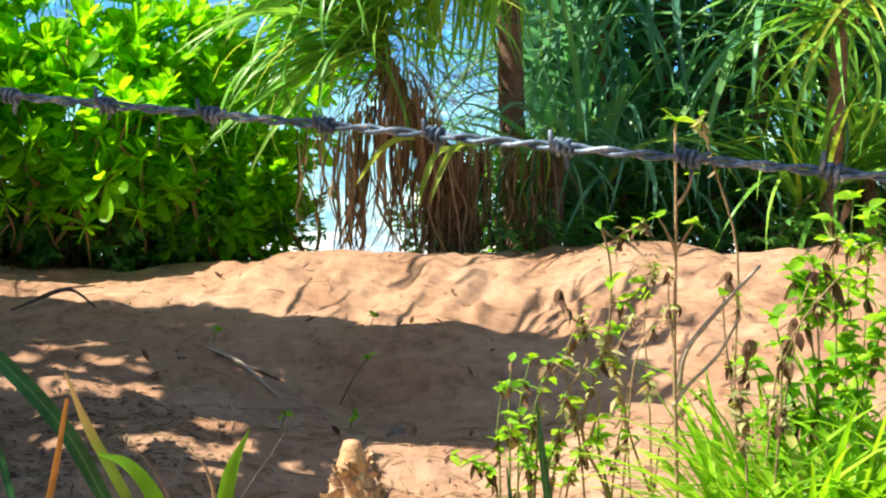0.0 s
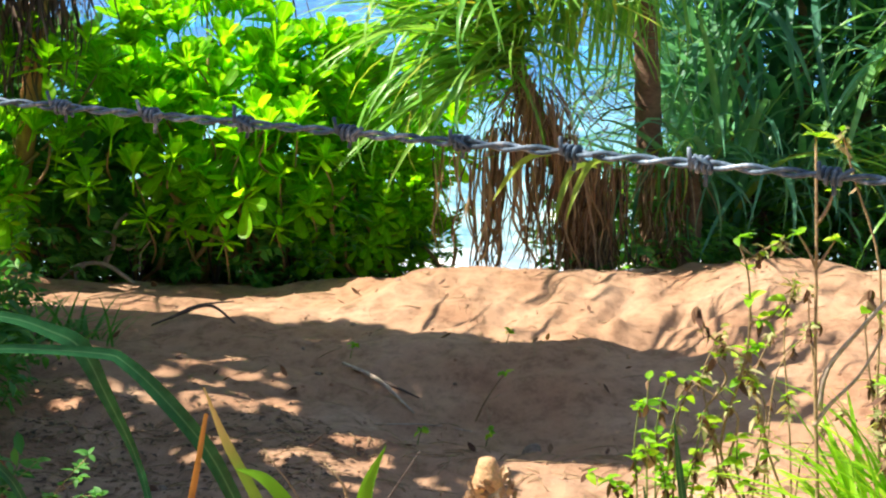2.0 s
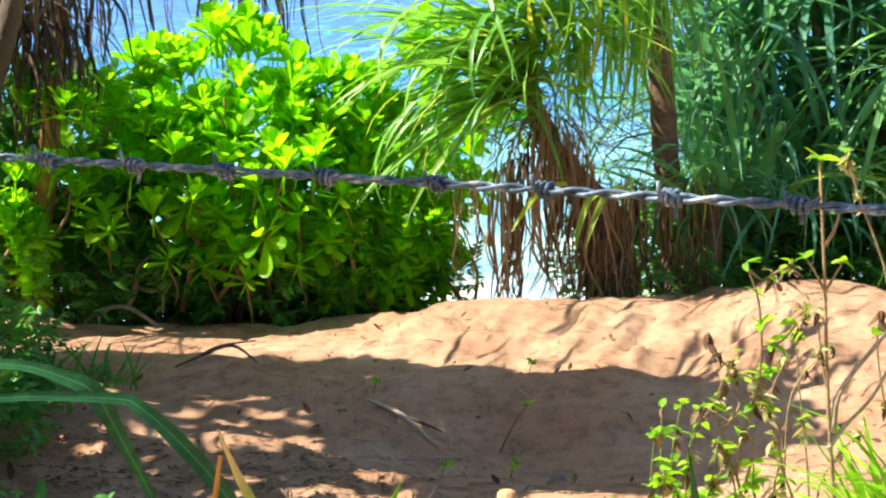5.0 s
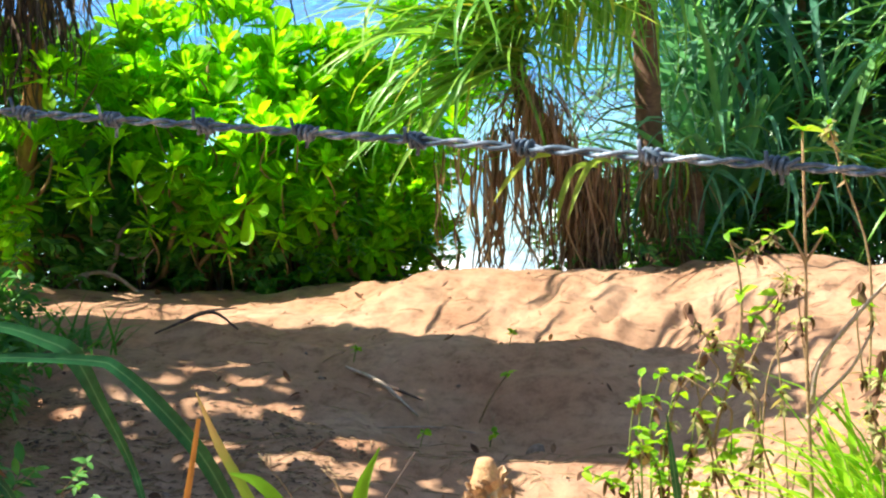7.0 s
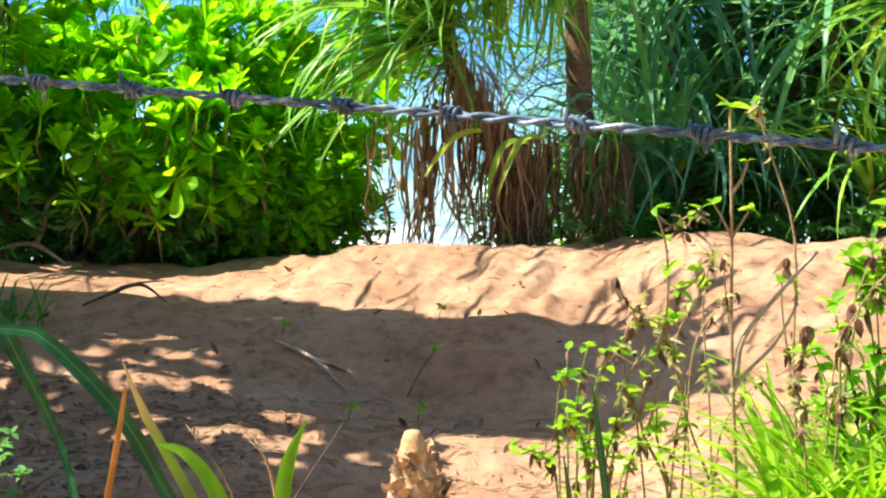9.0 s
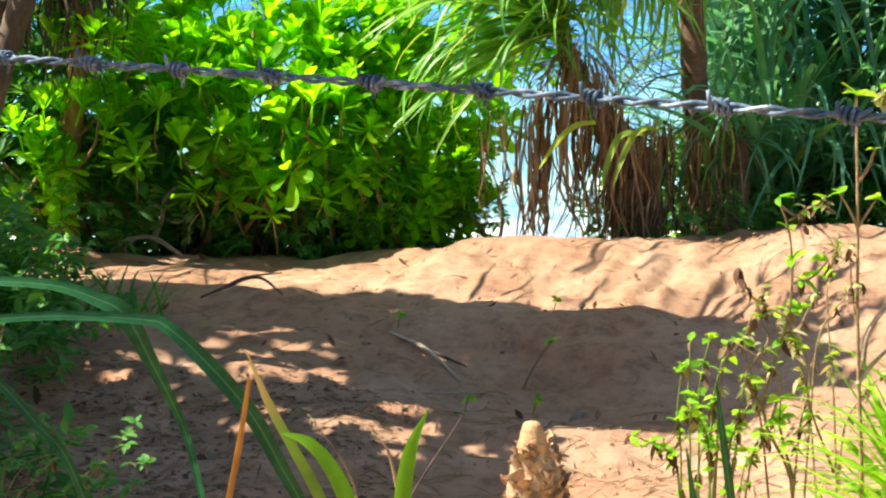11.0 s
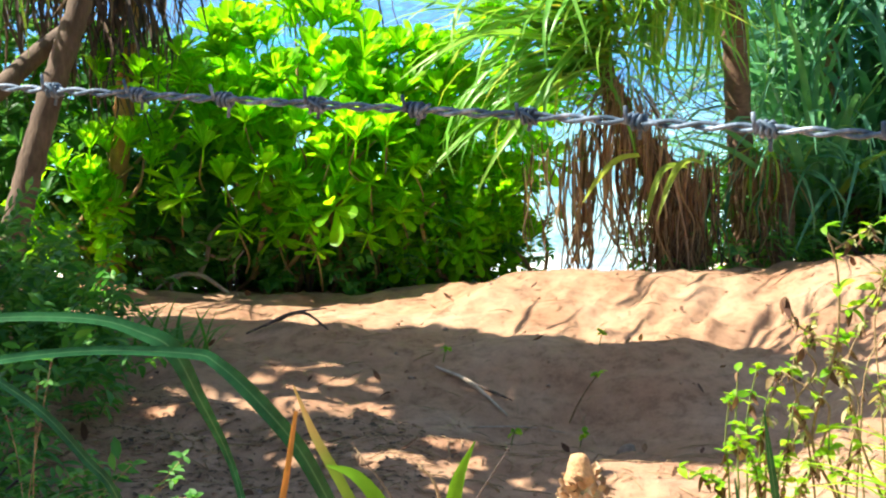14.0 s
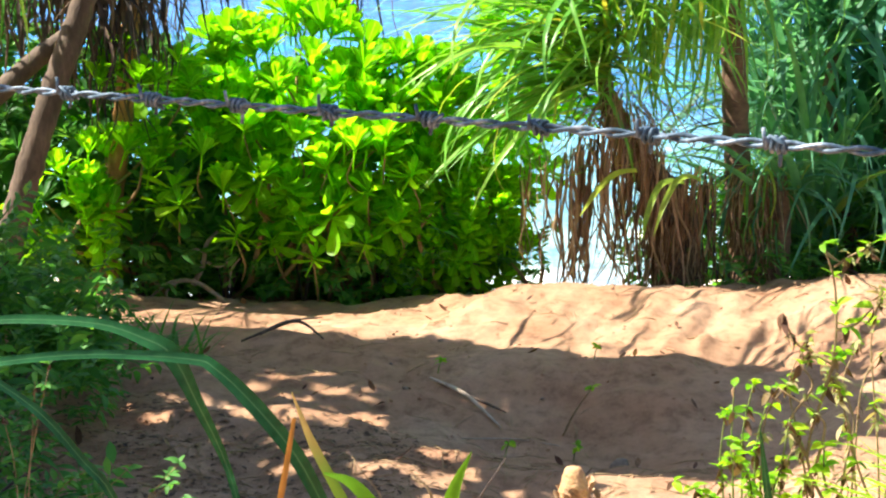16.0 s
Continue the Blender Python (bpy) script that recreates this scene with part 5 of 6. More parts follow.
# grass in the sun
g = Shape()
q = random.Random(41)
for i in range(700):
    x, y = q.uniform(0.98, 1.6), q.uniform(3.7, 4.4)
    x += (y - 4.0) * 0.28
    g.join(strap(q.uniform(0.3, 0.62), q.uniform(0.016, 0.036), q.uniform(0.3, 2.2), 6, 0.3), aim((x, y, gz(x, y) - 0.01), q.uniform(0, 360), q.uniform(50, 88), 0))
for i in range(160):
    x, y = q.uniform(0.2, 1.0), q.uniform(3.9, 4.5)
    g.join(strap(q.uniform(0.1, 0.28), q.uniform(0.006, 0.012), q.uniform(0.3, 1.5), 6, 0.3), aim((x, y, gz(x, y) - 0.01), q.uniform(0, 360), q.uniform(50, 88), 0))
tagged(new("grass_patch", g.mesh("grass_patch", LEAF_GRASS)), "bright yellow-green grass tuft standing on sunlit sand", "grass", kind="stuff")

# broad grass blades close by
cane = thing("broad_grass", (-0.465, 4.000, gz(-0.465, 4.000)), "broad green grass blades bent over in long arches", "grass")
part("blade", blade_path([(-1.502, 4.000, 2.029), (-1.405, 4.000, 2.035), (-1.226, 4.000, 2.050), (-1.036, 4.000, 2.043), (-0.929, 4.000, 2.011), (-0.860, 4.000, 1.971), (-0.804, 4.000, 1.861), (-0.728, 4.000, 1.688), (-0.679, 3.950, 1.501), (-0.675, 3.950, 1.271)], [0.014, 0.018, 0.022, 0.025, 0.036, 0.05, 0.034, 0.018, 0.017, 0.017], (0, -0.9, 0.5)).mesh("blade", LEAF_CANE), cane)
part("blade", blade_path([(-1.438, 3.800, 1.926), (-1.344, 3.800, 1.960), (-1.199, 3.800, 1.998), (-0.999, 3.850, 2.006), (-0.796, 3.900, 1.986), (-0.738, 3.900, 1.964), (-0.654, 3.900, 1.884), (-0.555, 3.900, 1.762), (-0.485, 3.900, 1.629), (-0.435, 3.900, 1.525), (-0.377, 3.900, 1.300)], [0.016, 0.019, 0.021, 0.021, 0.027, 0.032, 0.04, 0.04, 0.033, 0.028, 0.024], (0, -0.9, 0.5)).mesh("blade", LEAF_CANE), cane)
part("blade", blade_path([(-1.467, 4.000, 1.921), (-1.399, 4.000, 1.870), (-1.356, 4.000, 1.701), (-1.347, 4.000, 1.467), (-1.358, 4.000, 1.231)], [0.012, 0.02, 0.024, 0.022, 0.02], (0, -1, 0.1)).mesh("blade", LEAF_CANE), cane)
part("blade", blade_path([(-1.545, 3.600, 2.190), (-1.293, 3.600, 2.083), (-1.150, 3.600, 1.999), (-1.055, 3.600, 1.926), (-0.972, 3.600, 1.827), (-0.913, 3.600, 1.752), (-0.843, 3.600, 1.548)], [0.01, 0.014, 0.018, 0.022, 0.022, 0.02, 0.018], (0, -0.9, 0.5)).mesh("blade", LEAF_CANE), cane)

dry = thing("dry_grass", (-0.591, 3.800, gz(-0.591, 3.800)), "upright yellowing grass blade beside a dried orange one", "grass")
part("blade", blade_path([(-0.631, 3.800, 1.336), (-0.603, 3.800, 1.557), (-0.571, 3.800, 1.720), (-0.544, 3.800, 1.879)], [0.012, 0.014, 0.015, 0.009], (0, -1, 0.1)).mesh("blade", LEAF_ORANGE), dry, "dried orange blade")
part("blade", blade_path([(-0.332, 3.850, 1.323), (-0.381, 3.850, 1.544), (-0.450, 3.850, 1.692), (-0.506, 3.850, 1.800), (-0.556, 3.850, 1.926)], [0.026, 0.027, 0.025, 0.021, 0.003], (0, -1, 0.1)).mesh("blade", leaf_material("yellowing_blade", [(0.0, (0.22, 0.40, 0.06)), (1.0, (0.28, 0.42, 0.07))], tip=(0.72, 0.5, 0.22), glow=0.4, old=0.3)), dry, "yellowing blade with a pale dry tip")
fresh = thing("fresh_grass", (-0.213, 4.000, gz(-0.213, 4.000)), "fresh lime-green grass blades curving to a point", "grass")
part("blade", blade_path([(-0.220, 4.000, 1.236), (-0.216, 4.000, 1.468), (-0.195, 4.000, 1.639), (-0.150, 4.000, 1.749)], [0.045, 0.045, 0.034, 0.002], (0, -1, 0.1)).mesh("blade", LEAF_LIME), fresh)
part("blade", blade_path([(-0.276, 3.800, 1.345), (-0.320, 3.800, 1.564), (-0.362, 3.800, 1.666), (-0.416, 3.800, 1.730), (-0.478, 3.800, 1.752)], [0.04, 0.04, 0.036, 0.026, 0.004], (0, -0.9, 0.5)).mesh("blade", LEAF_LIME), fresh)
part("blade", blade_path([(-0.063, 4.100, 1.199), (-0.054, 4.100, 1.407), (0.014, 4.100, 1.465), (0.083, 4.100, 1.456), (0.132, 4.100, 1.429)], [0.03, 0.03, 0.03, 0.025, 0.004], (0, -0.5, 1)).mesh("blade", LEAF_LIME), fresh)
part("blade", blade_path([(0.592, 4.000, 1.268), (0.573, 4.000, 1.496), (0.543, 4.000, 1.691), (0.523, 4.000, 1.828)], [0.024, 0.022, 0.018, 0.002], (0, -1, 0.1)).mesh("blade", LEAF_CANE), fresh)
part("blade", blade_path([(0.499, 4.000, 1.264), (0.483, 4.000, 1.493), (0.459, 4.000, 1.660)], [0.022, 0.02, 0.003], (0, -1, 0.1)).mesh("blade", LEAF_CANE), fresh)
straw = thing("straw", (-0.345, 4.200, gz(-0.345, 4.200)), "thin pale dry straws leaning over the sand", "straw")
part("straw_stem", tube([(-0.302, 4.200, 1.175), (-0.344, 4.200, 1.490), (-0.456, 4.200, 1.672)], [0.004, 0.003, 0.001], 5).mesh("straw_stem", STEM), straw)
part("straw_stem", tube([(-0.264, 4.300, 1.134), (-0.221, 4.300, 1.383), (-0.071, 4.300, 1.643)], [0.004, 0.003, 0.0015], 5).mesh("straw_stem", STICK), straw)
part("straw_stem", tube([(-0.201, 4.200, 1.178), (-0.245, 4.200, 1.538), (-0.301, 4.200, 1.633)], [0.006, 0.005, 0.001], 5).mesh("straw_stem", STEM), straw)

# weeds in the shade, on leaves whose colour is darkened for it
w = thing("shaded_weed", (-1.465, 4.800, gz(-1.465, 4.800)), "straggling weed with pale stems in the shade", "weed", "weeds")
stalk(w, [(-1.435, 4.650, gz(-1.435, 4.650) - 0.02), (-1.418, 4.650, 1.294), (-1.407, 4.650, 1.428), (-1.330, 4.650, 1.776)], 0.0026, STEM, along([0], 7, 3, 600), leaves=SHADE_TONED_LEAVES, size=(0.35, 0.75), dry=0.1, seed=600)
stalk(w, [(-1.460, 4.750, gz(-1.460, 4.750) - 0.02), (-1.431, 4.750, 1.360), (-1.409, 4.750, 1.595), (-1.399, 4.750, 1.730)], 0.0026, STEM, along([0], 7, 3, 601), leaves=SHADE_TONED_LEAVES, size=(0.35, 0.75), dry=0.1, seed=601)
stalk(w, [(-1.490, 4.850, gz(-1.490, 4.850) - 0.02), (-1.426, 4.850, 1.215), (-1.369, 4.850, 1.347), (-1.272, 4.850, 1.421)], 0.0026, STEM, along([0], 7, 3, 602), leaves=SHADE_TONED_LEAVES, size=(0.35, 0.75), dry=0.1, seed=602)
stalk(w, [(-1.520, 4.950, gz(-1.520, 4.950) - 0.02), (-1.438, 4.950, 1.161), (-1.364, 4.950, 1.279), (-1.263, 4.950, 1.314)], 0.0026, STEM, along([0], 7, 3, 603), leaves=SHADE_TONED_LEAVES, size=(0.35, 0.75), dry=0.1, seed=603)
stalk(w, [(-1.412, 4.700, gz(-1.412, 4.700) - 0.02), (-1.344, 4.700, 1.227), (-1.283, 4.700, 1.314), (-1.130, 4.700, 1.467)], 0.0026, STEM, along([0], 7, 3, 604), leaves=SHADE_TONED_LEAVES, size=(0.35, 0.75), dry=0.1, seed=604)
stalk(w, [(-1.475, 4.800, gz(-1.475, 4.800) - 0.02), (-1.476, 4.800, 1.275), (-1.484, 4.800, 1.446), (-1.511, 4.800, 1.581)], 0.0026, STEM, along([0], 7, 3, 605), leaves=SHADE_TONED_LEAVES, size=(0.35, 0.75), dry=0.1, seed=605)
w = thing("shaded_weed", (-1.163, 4.800, gz(-1.163, 4.800)), "straggling weed with pale stems in the shade", "weed", "weeds")
stalk(w, [(-1.249, 4.650, gz(-1.249, 4.650) - 0.02), (-1.192, 4.650, 1.249), (-1.140, 4.650, 1.334), (-1.009, 4.650, 1.436)], 0.0026, STEM, along([0], 8, 4, 620), leaves=SHADE_TONED_LEAVES, size=(0.35, 0.75), dry=0.05, seed=620)
stalk(w, [(-1.225, 4.750, gz(-1.225, 4.750) - 0.02), (-1.166, 4.750, 1.230), (-1.113, 4.750, 1.334), (-0.995, 4.750, 1.471)], 0.0026, STEM, along([0], 8, 4, 621), leaves=SHADE_TONED_LEAVES, size=(0.35, 0.75), dry=0.05, seed=621)
stalk(w, [(-1.182, 4.850, gz(-1.182, 4.850) - 0.02), (-1.131, 4.850, 1.195), (-1.086, 4.850, 1.301), (-0.985, 4.850, 1.320)], 0.0026, STEM, along([0], 8, 4, 622), leaves=SHADE_TONED_LEAVES, size=(0.35, 0.75), dry=0.05, seed=622)
stalk(w, [(-1.206, 4.950, gz(-1.206, 4.950) - 0.02), (-1.173, 4.950, 1.105), (-1.145, 4.950, 1.159), (-1.041, 4.950, 1.215)], 0.0026, STEM, along([0], 8, 4, 623), leaves=SHADE_TONED_LEAVES, size=(0.35, 0.75), dry=0.05, seed=623)
w = thing("shaded_weed", (-1.667, 4.800, gz(-1.667, 4.800)), "straggling weed with pale stems in the shade", "weed", "weeds")
stalk(w, [(-1.628, 4.650, gz(-1.628, 4.650) - 0.02), (-1.619, 4.650, 1.324), (-1.617, 4.650, 1.490), (-1.590, 4.650, 1.688)], 0.0026, STEM, along([0], 8, 3, 640), leaves=SHADE_TONED_LEAVES, size=(0.35, 0.75), dry=0.05, seed=640)
stalk(w, [(-1.679, 4.750, gz(-1.679, 4.750) - 0.02), (-1.688, 4.750, 1.253), (-1.705, 4.750, 1.390), (-1.710, 4.750, 1.592)], 0.0026, STEM, along([0], 8, 3, 641), leaves=SHADE_TONED_LEAVES, size=(0.35, 0.75), dry=0.05, seed=641)
stalk(w, [(-1.662, 4.850, gz(-1.662, 4.850) - 0.02), (-1.629, 4.850, 1.219), (-1.604, 4.850, 1.359), (-1.615, 4.850, 1.480)], 0.0026, STEM, along([0], 8, 3, 642), leaves=SHADE_TONED_LEAVES, size=(0.35, 0.75), dry=0.05, seed=642)

# undergrowth at the edge of the shade, which is put into its leaf colour
SPRAYS, SHADE_TONED_SPRAYS = [], []
for i in range(4):
    s, q = Shape(), random.Random(700 + i)
    s.join(tube([(0, 0, 0), (0.12, 0, 0.06), (0.26, 0, 0.08)], [0.004, 0.003, 0.001], 5, n=2))
    for k in range(14):
        u = 0.03 + 0.23 * k / 13
        s.join(ovate(0.085, 0.028, 0.3, 0.4, 3), aim((u, 0, u * 0.35), (60 if k % 2 else -60) + q.uniform(-25, 25), q.uniform(-20, 30), q.uniform(-30, 30), q.uniform(0.7, 1.2)))
    SPRAYS.append(s.mesh("spray", LEAF_WEED_SHADE_TONE))
    SHADE_TONED_SPRAYS.append(s.mesh("spray", LEAF_BUSH_SHADE_TONE))


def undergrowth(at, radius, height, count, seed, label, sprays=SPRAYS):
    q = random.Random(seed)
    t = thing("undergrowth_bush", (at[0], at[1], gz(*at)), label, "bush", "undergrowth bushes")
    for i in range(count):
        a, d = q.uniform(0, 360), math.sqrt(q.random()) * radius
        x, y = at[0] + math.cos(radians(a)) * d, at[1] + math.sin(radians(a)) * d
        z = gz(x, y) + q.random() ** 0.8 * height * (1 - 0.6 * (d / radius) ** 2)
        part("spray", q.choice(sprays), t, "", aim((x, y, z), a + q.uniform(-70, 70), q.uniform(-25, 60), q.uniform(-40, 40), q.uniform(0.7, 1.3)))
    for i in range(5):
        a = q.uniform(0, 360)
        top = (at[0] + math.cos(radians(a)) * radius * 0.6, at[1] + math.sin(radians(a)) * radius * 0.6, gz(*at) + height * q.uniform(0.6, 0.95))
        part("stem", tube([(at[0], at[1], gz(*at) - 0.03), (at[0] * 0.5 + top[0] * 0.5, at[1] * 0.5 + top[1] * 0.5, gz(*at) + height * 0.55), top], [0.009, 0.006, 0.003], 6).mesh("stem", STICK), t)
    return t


undergrowth((-2.75, 8.2), 0.5, 0.75, 110, 801, "leafy bush beside the sand, toned dark for shade", SHADE_TONED_SPRAYS)
undergrowth((-2.35, 8.5), 0.28, 0.4, 45, 802, "low bush at the edge of the sand, toned dark for shade", SHADE_TONED_SPRAYS)
undergrowth((-2.3, 7.4), 0.5, 0.3, 60, 803, "low ground plants toned dark for the shade they stand in", SHADE_TONED_SPRAYS)
undergrowth((-3.1, 9.2), 0.6, 0.6, 90, 804, "leafy bush under the leaning trunk, toned dark for shade", SHADE_TONED_SPRAYS)
undergrowth((-2.6, 6.4), 0.6, 0.35, 60, 805, "low ground plants toned dark for the shade they stand in", SHADE_TONED_SPRAYS)
undergrowth((-1.9, 5.6), 0.45, 0.3, 50, 806, "low ground plants toned dark for the shade they stand in", SHADE_TONED_SPRAYS)
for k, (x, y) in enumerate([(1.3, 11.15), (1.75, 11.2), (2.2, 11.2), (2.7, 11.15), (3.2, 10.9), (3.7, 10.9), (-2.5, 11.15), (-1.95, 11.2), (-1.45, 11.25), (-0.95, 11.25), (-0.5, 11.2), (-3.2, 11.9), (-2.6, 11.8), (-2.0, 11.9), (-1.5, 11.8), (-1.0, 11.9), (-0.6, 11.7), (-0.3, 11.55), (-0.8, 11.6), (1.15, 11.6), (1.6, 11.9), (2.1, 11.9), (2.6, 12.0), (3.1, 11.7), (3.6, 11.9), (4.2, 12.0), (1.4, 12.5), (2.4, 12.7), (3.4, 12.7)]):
    undergrowth((x, y), 0.4, (0.2 if x > 1 else 0.62) if y < 11.4 else 0.85, (14 if x > 1 else 44) if y < 11.4 else 28, 820 + k, "dense undergrowth below the shrubs, toned dark for shade")

SHORT = [strap(0.36, 0.022, d, 6, 0.3).mesh("blade", LEAF_BUSH_SHADE_TONE) for d in (0.4, 0.9, 1.5)]
for tx, ty, spread, count, size in ((-1.85, 8.75, 0.12, 40, (0.5, 1.0)), (-2.15, 8.6, 0.16, 70, (0.7, 1.4)), (-2.45, 8.4, 0.16, 50, (0.8, 1.5))):
    tuft = thing("dark_grass", (tx, ty, gz(tx, ty)), "clump of dark strap-leaved grass on the sand's edge", "grass", "dark grass clumps")
    q = random.Random(round(-100 * tx))
    for i in range(count):
        x, y = tx + q.gauss(0, spread), ty + q.gauss(0, spread * 0.7)
        part("blade", q.choice(SHORT), tuft, "", aim((x, y, gz(x, y) - 0.01), q.uniform(0, 360), q.uniform(20, 80), 0, q.uniform(*size)))

# ---- stump ----
cx, cy = 0.134, 4.900
base_z = gz(cx, cy) - 0.05
stump = thing("palm_stump", (cx, cy, base_z), "weathered fibrous palm stump with a pale ragged husk", "stump")
top_z = 1.428
q = random.Random(61)
hgt = top_z - base_z
core = part("core", tube([(cx, cy, base_z), (cx, cy, base_z + hgt * 0.45), (cx - 0.005, cy, base_z + hgt * 0.72), (cx - 0.012, cy, base_z + hgt * 0.86), (cx - 0.014, cy, top_z)], [0.095, 0.088, 0.075, 0.045, 0.022], 14, rough=0.07, rng=q).mesh("core", PALMWOOD), stump)
part("tip", tube([(cx - 0.008, cy, base_z + hgt * 0.8), (cx - 0.012, cy, base_z + hgt * 0.9), (cx - 0.014, cy, top_z + 0.004)], [0.055, 0.043, 0.024], 12, rough=0.06, rng=q).mesh("tip", rough_material("pale_orange_wood", [(0.3, (0.50, 0.27, 0.12)), (0.7, (0.72, 0.46, 0.24))], 18)), stump, "smooth orange-brown tip")
FLAKES = []
for i in range(5):
    s = Shape()
    o = ovate(0.036, 0.03, 0.2, 0.5, 3)
    s.add([(p.x, p.y + q.uniform(-0.006, 0.006), p.z) for p in o.v], o.f, o.uv)
    s.add([(p.x, p.y, p.z - 0.006) for p in o.v], [f[::-1] for f in o.f], o.uv)
    FLAKES.append(s.mesh("husk_flake", PALMWOOD))
for i in range(240):
    h = q.uniform(0.2, 0.88)
    a = q.uniform(0, 360)
    rad = float(np.interp(h, [0, 0.5, 0.75, 0.9], [0.098, 0.09, 0.074, 0.045]))
    rad -= 0.003
    p = (cx + math.cos(radians(a)) * rad, cy + math.sin(radians(a)) * rad, base_z + h * hgt)
    part("husk_flake", q.choice(FLAKES), core, "", aim(p, a + q.uniform(-50, 50), q.uniform(60, 100), q.uniform(-35, 35), q.uniform(0.5, 1.25)))

# ---- sticks, driftwood, litter ----


def lying(points, lift=0.012):
    return [(x, y, gz(x, y) + lift + dz) for x, y, dz in points]


s = thing("fallen_branch", (-1.3, 9.2, gz(-1.3, 9.2)), "dark forked stick lying on the shaded sand", "stick", "sticks")
part("stick", tube(lying([(-1.52, 9.1, 0), (-1.38, 9.14, 0.02), (-1.22, 9.16, 0.05), (-1.08, 9.1, 0.0)]), [0.005, 0.009, 0.009, 0.005], 7, rough=0.1, rng=rng).mesh("stick", STICK), s)
part("stick", tube(lying([(-1.42, 9.1, 0.02), (-1.3, 9.25, 0.04), (-1.12, 9.4, 0.05)]), [0.008, 0.007, 0.004], 7, rough=0.1, rng=rng).mesh("stick", STICK), s)
s = thing("fallen_branch", (-0.3, 8.3, gz(-0.3, 8.3)), "grey broken stick lying on the sand", "stick", "sticks")
part("stick", tube(lying([(-0.48, 8.5, 0.02), (-0.3, 8.3, 0.03), (-0.12, 8.05, 0.01)]), [0.008, 0.011, 0.005], 7, rough=0.1, rng=rng).mesh("stick", DRIFTWOOD), s)
part("stick", tube(lying([(-0.42, 8.45, 0.0), (-0.22, 8.3, 0.0), (-0.1, 8.2, 0.01)]), [0.006, 0.008, 0.004], 7, rough=0.1, rng=rng).mesh("stick", STICK), s)
s = thing("fallen_twig", (0.1, 7.9, gz(0.1, 7.9)), "thin pale stick on the sand", "stick", "sticks")
part("stick", tube(lying([(-0.3, 7.85, 0), (-0.05, 7.95, 0.0), (0.15, 7.9, 0.0)]), [0.003, 0.004, 0.002], 6, rough=0.1, rng=rng).mesh("stick", DRIFTWOOD), s)
s = thing("driftwood_branch", (-2.1, 10.8, gz(-2.1, 10.8)), "bleached driftwood branch arching up from the sand", "driftwood")
part("branch", tube([(-2.38, 10.85, gz(-2.38, 10.85)), (-2.25, 10.85, gz(-2.2, 10.85) + 0.12), (-2.08, 10.82, gz(-2.1, 10.8) + 0.12), (-1.92, 10.75, gz(-1.92, 10.75) + 0.02), (-1.85, 10.7, gz(-1.85, 10.7) - 0.02)], [0.008, 0.013, 0.015, 0.013, 0.010], 8, rough=0.06, rng=rng).mesh("branch", DRIFTWOOD), s)
part("branch", tube([(-2.2, 10.85, gz(-2.2, 10.85) + 0.13), (-2.26, 10.8, gz(-2.26, 10.8) + 0.05), (-2.24, 10.76, gz(-2.24, 10.76))], [0.01, 0.008, 0.006], 7).mesh("branch", DRIFTWOOD), s)

for line, r0 in (([(-2.12, 10.95, 0.70), (-2.05, 10.92, 0.84), (-2.02, 10.9, 0.98), (-1.95, 10.88, 1.06)], 0.02),
                 ([(-2.03, 10.9, 0.92), (-2.1, 10.86, 0.95), (-2.18, 10.84, 0.9)], 0.01), ([(-2.02, 10.9, 0.86), (-1.93, 10.86, 0.84), (-1.86, 10.84, 0.9)], 0.011),
                 ([(-1.88, 10.9, 0.70), (-1.86, 10.86, 0.82), (-1.8, 10.84, 0.9)], 0.009)):
    part("branch", tube(line, [r0 * (1 - 0.5 * i / (len(line) - 1)) for i in range(len(line))], 7, rough=0.08, rng=rng).mesh("branch", DRIFTWOOD), s)

for k, (x, y) in enumerate([(0.21, 7.8), (0.27, 5.5), (0.1, 5.2), (0.34, 8.9), (-0.45, 8.6), (-0.1, 7.3)]):
    sd = thing("seedling", (x, y, gz(x, y)), "small green seedling in the sand", "seedling", "seedlings")
    stalk(sd, [(x, y, gz(x, y) - 0.01), (x + 0.01, y, gz(x, y) + 0.04), (x + 0.02, y, gz(x, y) + 0.07)], 0.003, STEM_GREEN, [(0.8, 3), (1.0, 4)], size=(0.6, 1.0), seed=900 + k)
sd = thing("seedling", (0.165, 8.100, gz(0.165, 8.100)), "leaning dry shoot with a green tuft at its tip", "seedling", "seedlings")
stalk(sd, [(0.165, 8.100, gz(0.165, 8.100) - 0.02), (0.222, 8.050, 0.72), (0.299, 8.000, 0.855)], 0.006, STEM, [(1.0, 7)], size=(0.7, 1.1), seed=950)

q = random.Random(62)
bm = bmesh.new()
bmesh.ops.create_icosphere(bm, subdivisions=2, radius=0.03)
for v in bm.verts:
    v.co *= 1 + 0.25 * noise.noise(v.co * 40)
    v.co.z *= 0.65
ROCK = bpy.data.meshes.new("stone")
bm.to_mesh(ROCK)
bm.free()
ROCK.materials.append(STONE)
ROCK.polygons.foreach_set("use_smooth", np.full(len(ROCK.polygons), True))
for k in range(16):
    x, y = (0.42, 7.75) if k == 0 else (q.uniform(-2.0, 1.8), q.uniform(6.0, 10.2))
    st = new("stone", ROCK)
    st.matrix_basis = Matrix.Translation((x, y, gz(x, y) + 0.004)) @ Euler((q.uniform(-0.5, 0.5), q.uniform(-0.5, 0.5), q.uniform(0, 6))).to_matrix().to_4x4() @ Matrix.Scale(1.6 if k == 0 else q.uniform(0.25, 0.7), 4)
    tagged(st, "small dark stone lying on the sand", "stone", "stones")
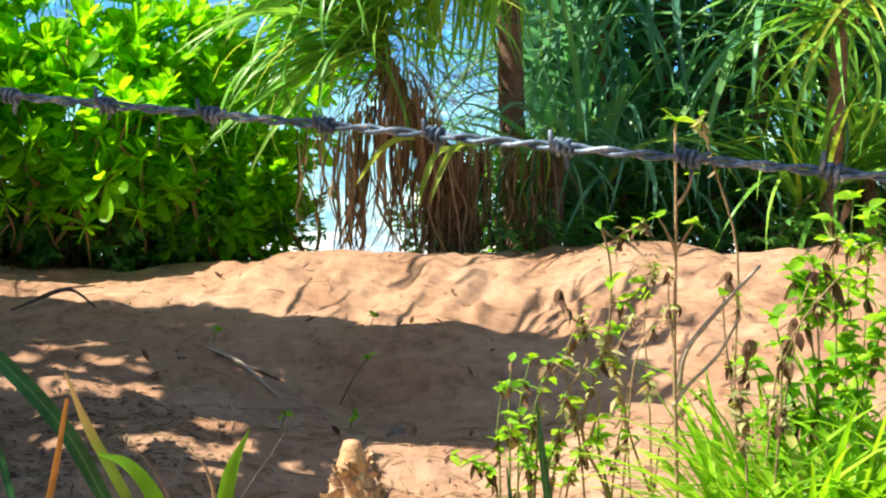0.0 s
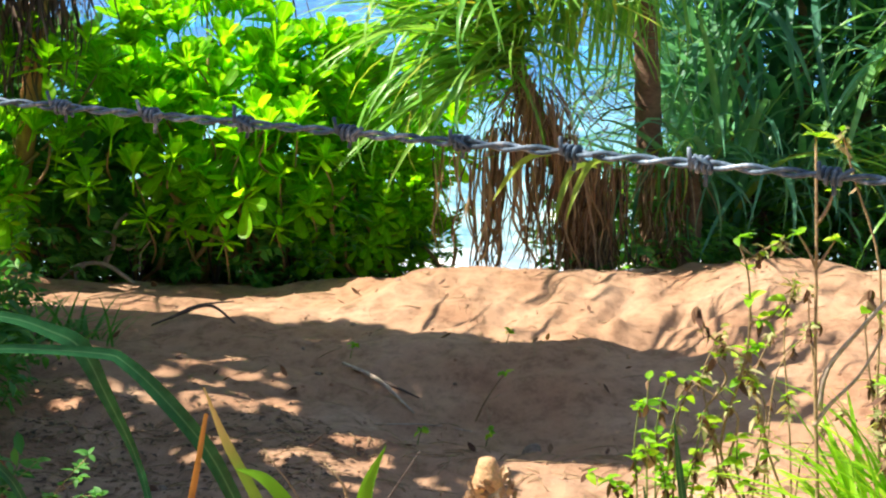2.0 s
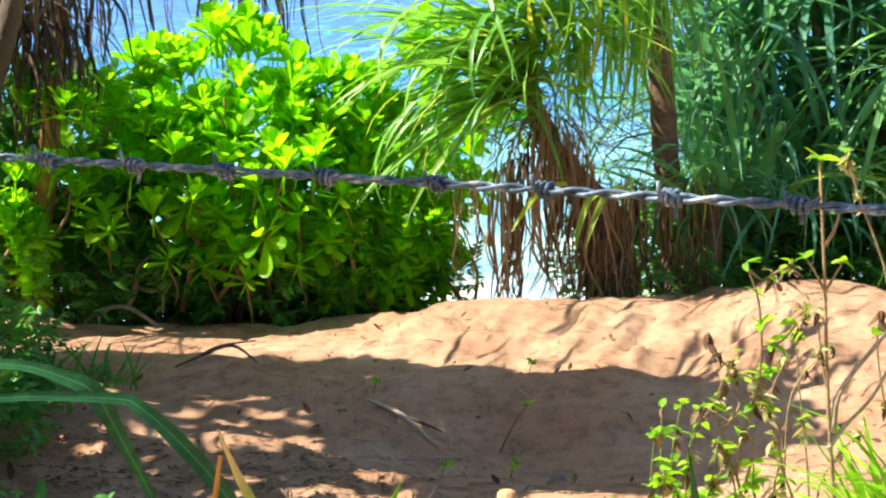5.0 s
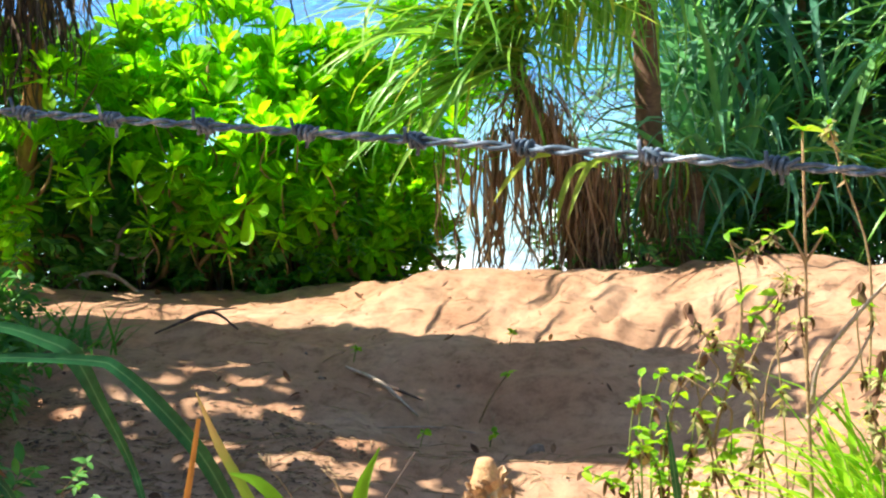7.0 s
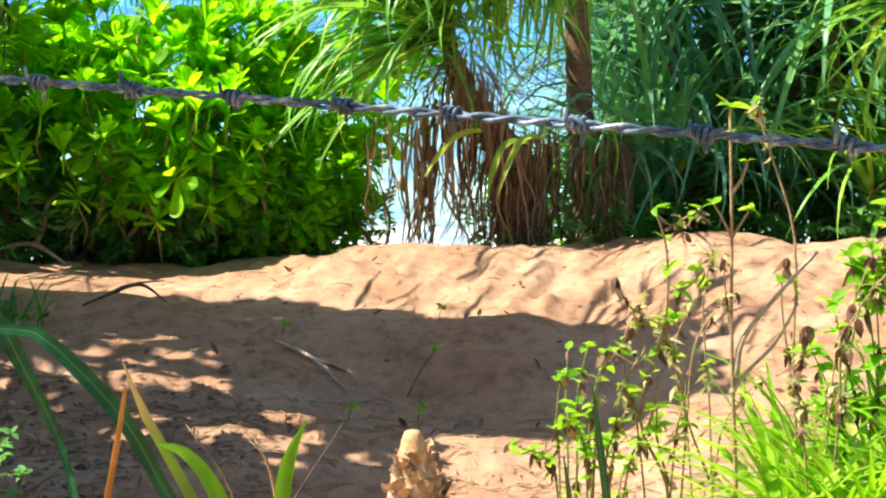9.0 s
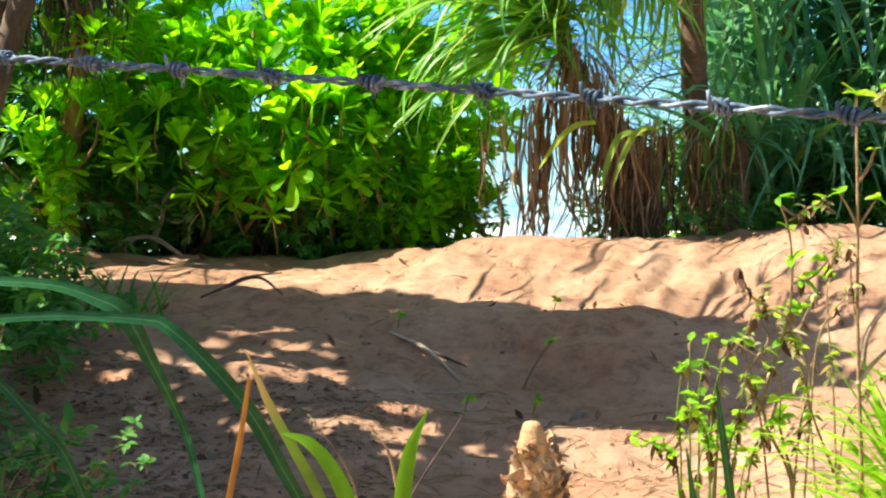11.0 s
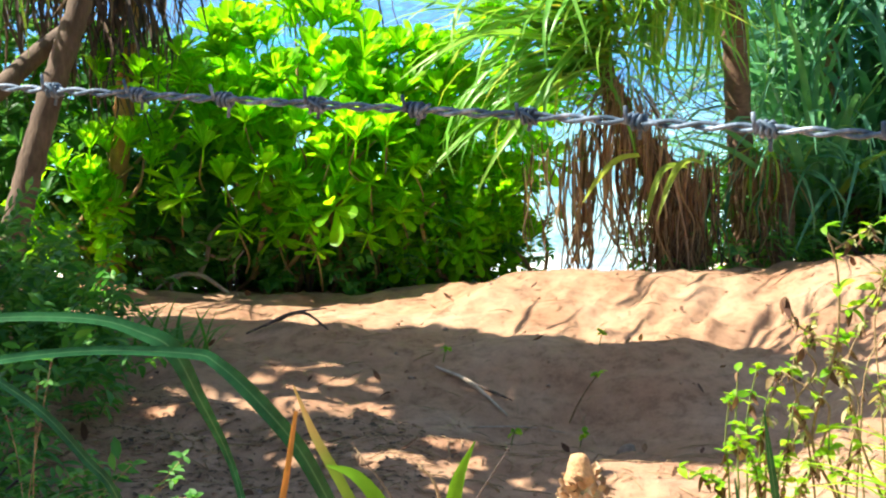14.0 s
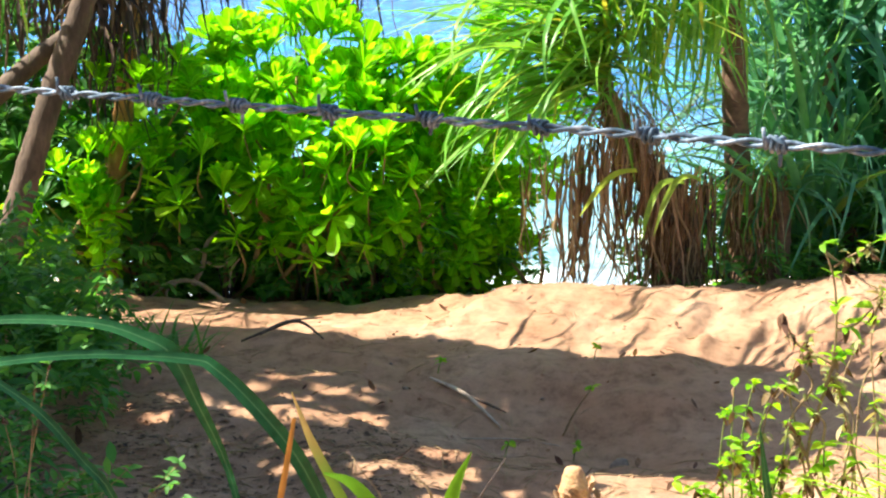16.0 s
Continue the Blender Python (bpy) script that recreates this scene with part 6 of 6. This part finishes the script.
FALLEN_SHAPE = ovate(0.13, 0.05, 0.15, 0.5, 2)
FALLEN = [ovate(0.11, 0.055, c, 0.5, 4).mesh("fallen_leaf", LEAF_DRY) for c in (-0.4, 0.3, -0.8)]
for k in range(70):
    x, y = q.uniform(-2.2, 2.2), q.uniform(5.6, 10.6)
    lf = new("fallen_leaf", q.choice(FALLEN))
    lf.matrix_basis = aim((x, y, gz(x, y) + 0.012), q.uniform(0, 360), q.uniform(-5, 25), q.uniform(-40, 40), q.uniform(0.3, 0.65))
    tagged(lf, "curled brown dead leaf lying on the sand", "leaf", "fallen leaves")
# Brown leaf bits, added to deepen the shade on the sand under the tree.
shade_bits = Shape()
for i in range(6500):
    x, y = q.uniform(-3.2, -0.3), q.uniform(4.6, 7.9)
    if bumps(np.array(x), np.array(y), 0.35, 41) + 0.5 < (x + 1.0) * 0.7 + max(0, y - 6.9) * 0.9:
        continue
    shade_bits.join(FALLEN_SHAPE, aim((x, y, gz(x, y) + 0.003), q.uniform(0, 360), q.uniform(-8, 10), q.uniform(-20, 20), q.uniform(0.12, 0.42)))
tagged(new("leaf_litter", shade_bits.mesh("leaf_litter", SHADE_LITTER)), "brown leaf litter added to deepen the shade on the sand under the tree", "litter", kind="stuff")
bits = Shape()
for i in range(1500):
    x = q.uniform(-2.6, 2.4)
    y = q.uniform(5.4, 7.3) if q.random() < 0.85 else q.uniform(7.3, 10.9)
    a, l = q.uniform(0, math.pi), q.uniform(0.02, 0.08)
    d = Vector((math.cos(a) * l, math.sin(a) * l, 0))
    z0, z1 = gz(x - d.x, y - d.y), gz(x + d.x, y + d.y)
    bits.join(tube([(x - d.x, y - d.y, z0 + 0.004), (x, y, max(gz(x, y), (z0 + z1) / 2) + 0.008), (x + d.x, y + d.y, z1 + 0.004)], [0.002, 0.003, 0.0015], 4, n=1))
tagged(new("straw_litter", bits.mesh("straw_litter", STEM)), "scattered dry straw and twig litter on the sand", "litter", kind="stuff")

# crumbs and clods of sand
clods = Shape()
OCTA = [(1, 0, 0), (0, 1, 0), (-1, 0, 0), (0, -1, 0), (0, 0, 0.8), (0, 0, -0.6)]
OCTA_F = [(0, 1, 4), (1, 2, 4), (2, 3, 4), (3, 0, 4), (1, 0, 5), (2, 1, 5), (3, 2, 5), (0, 3, 5)]
N = 4200
CX = np.random.RandomState(5).uniform(-2.4, 2.6, N)
CY = np.random.RandomState(6).uniform(5.3, 10.7, N)
CZ = ground_z(CX, CY)
for x, y, z in zip(CX, CY, CZ):
    k = 0.002 + 0.013 * q.random() ** 5
    turn = Euler((q.uniform(-0.6, 0.6), q.uniform(-0.6, 0.6), q.uniform(0, 6))).to_matrix()
    clods.add([Vector((x, y, z + k * 0.1)) + turn @ (Vector(p) * k * q.uniform(0.7, 1.3)) for p in OCTA], OCTA_F)
tagged(new("sand_crumbs", clods.mesh("sand_crumbs", SAND)), "crumbs and small clods lying on the sand", "sand", kind="stuff")
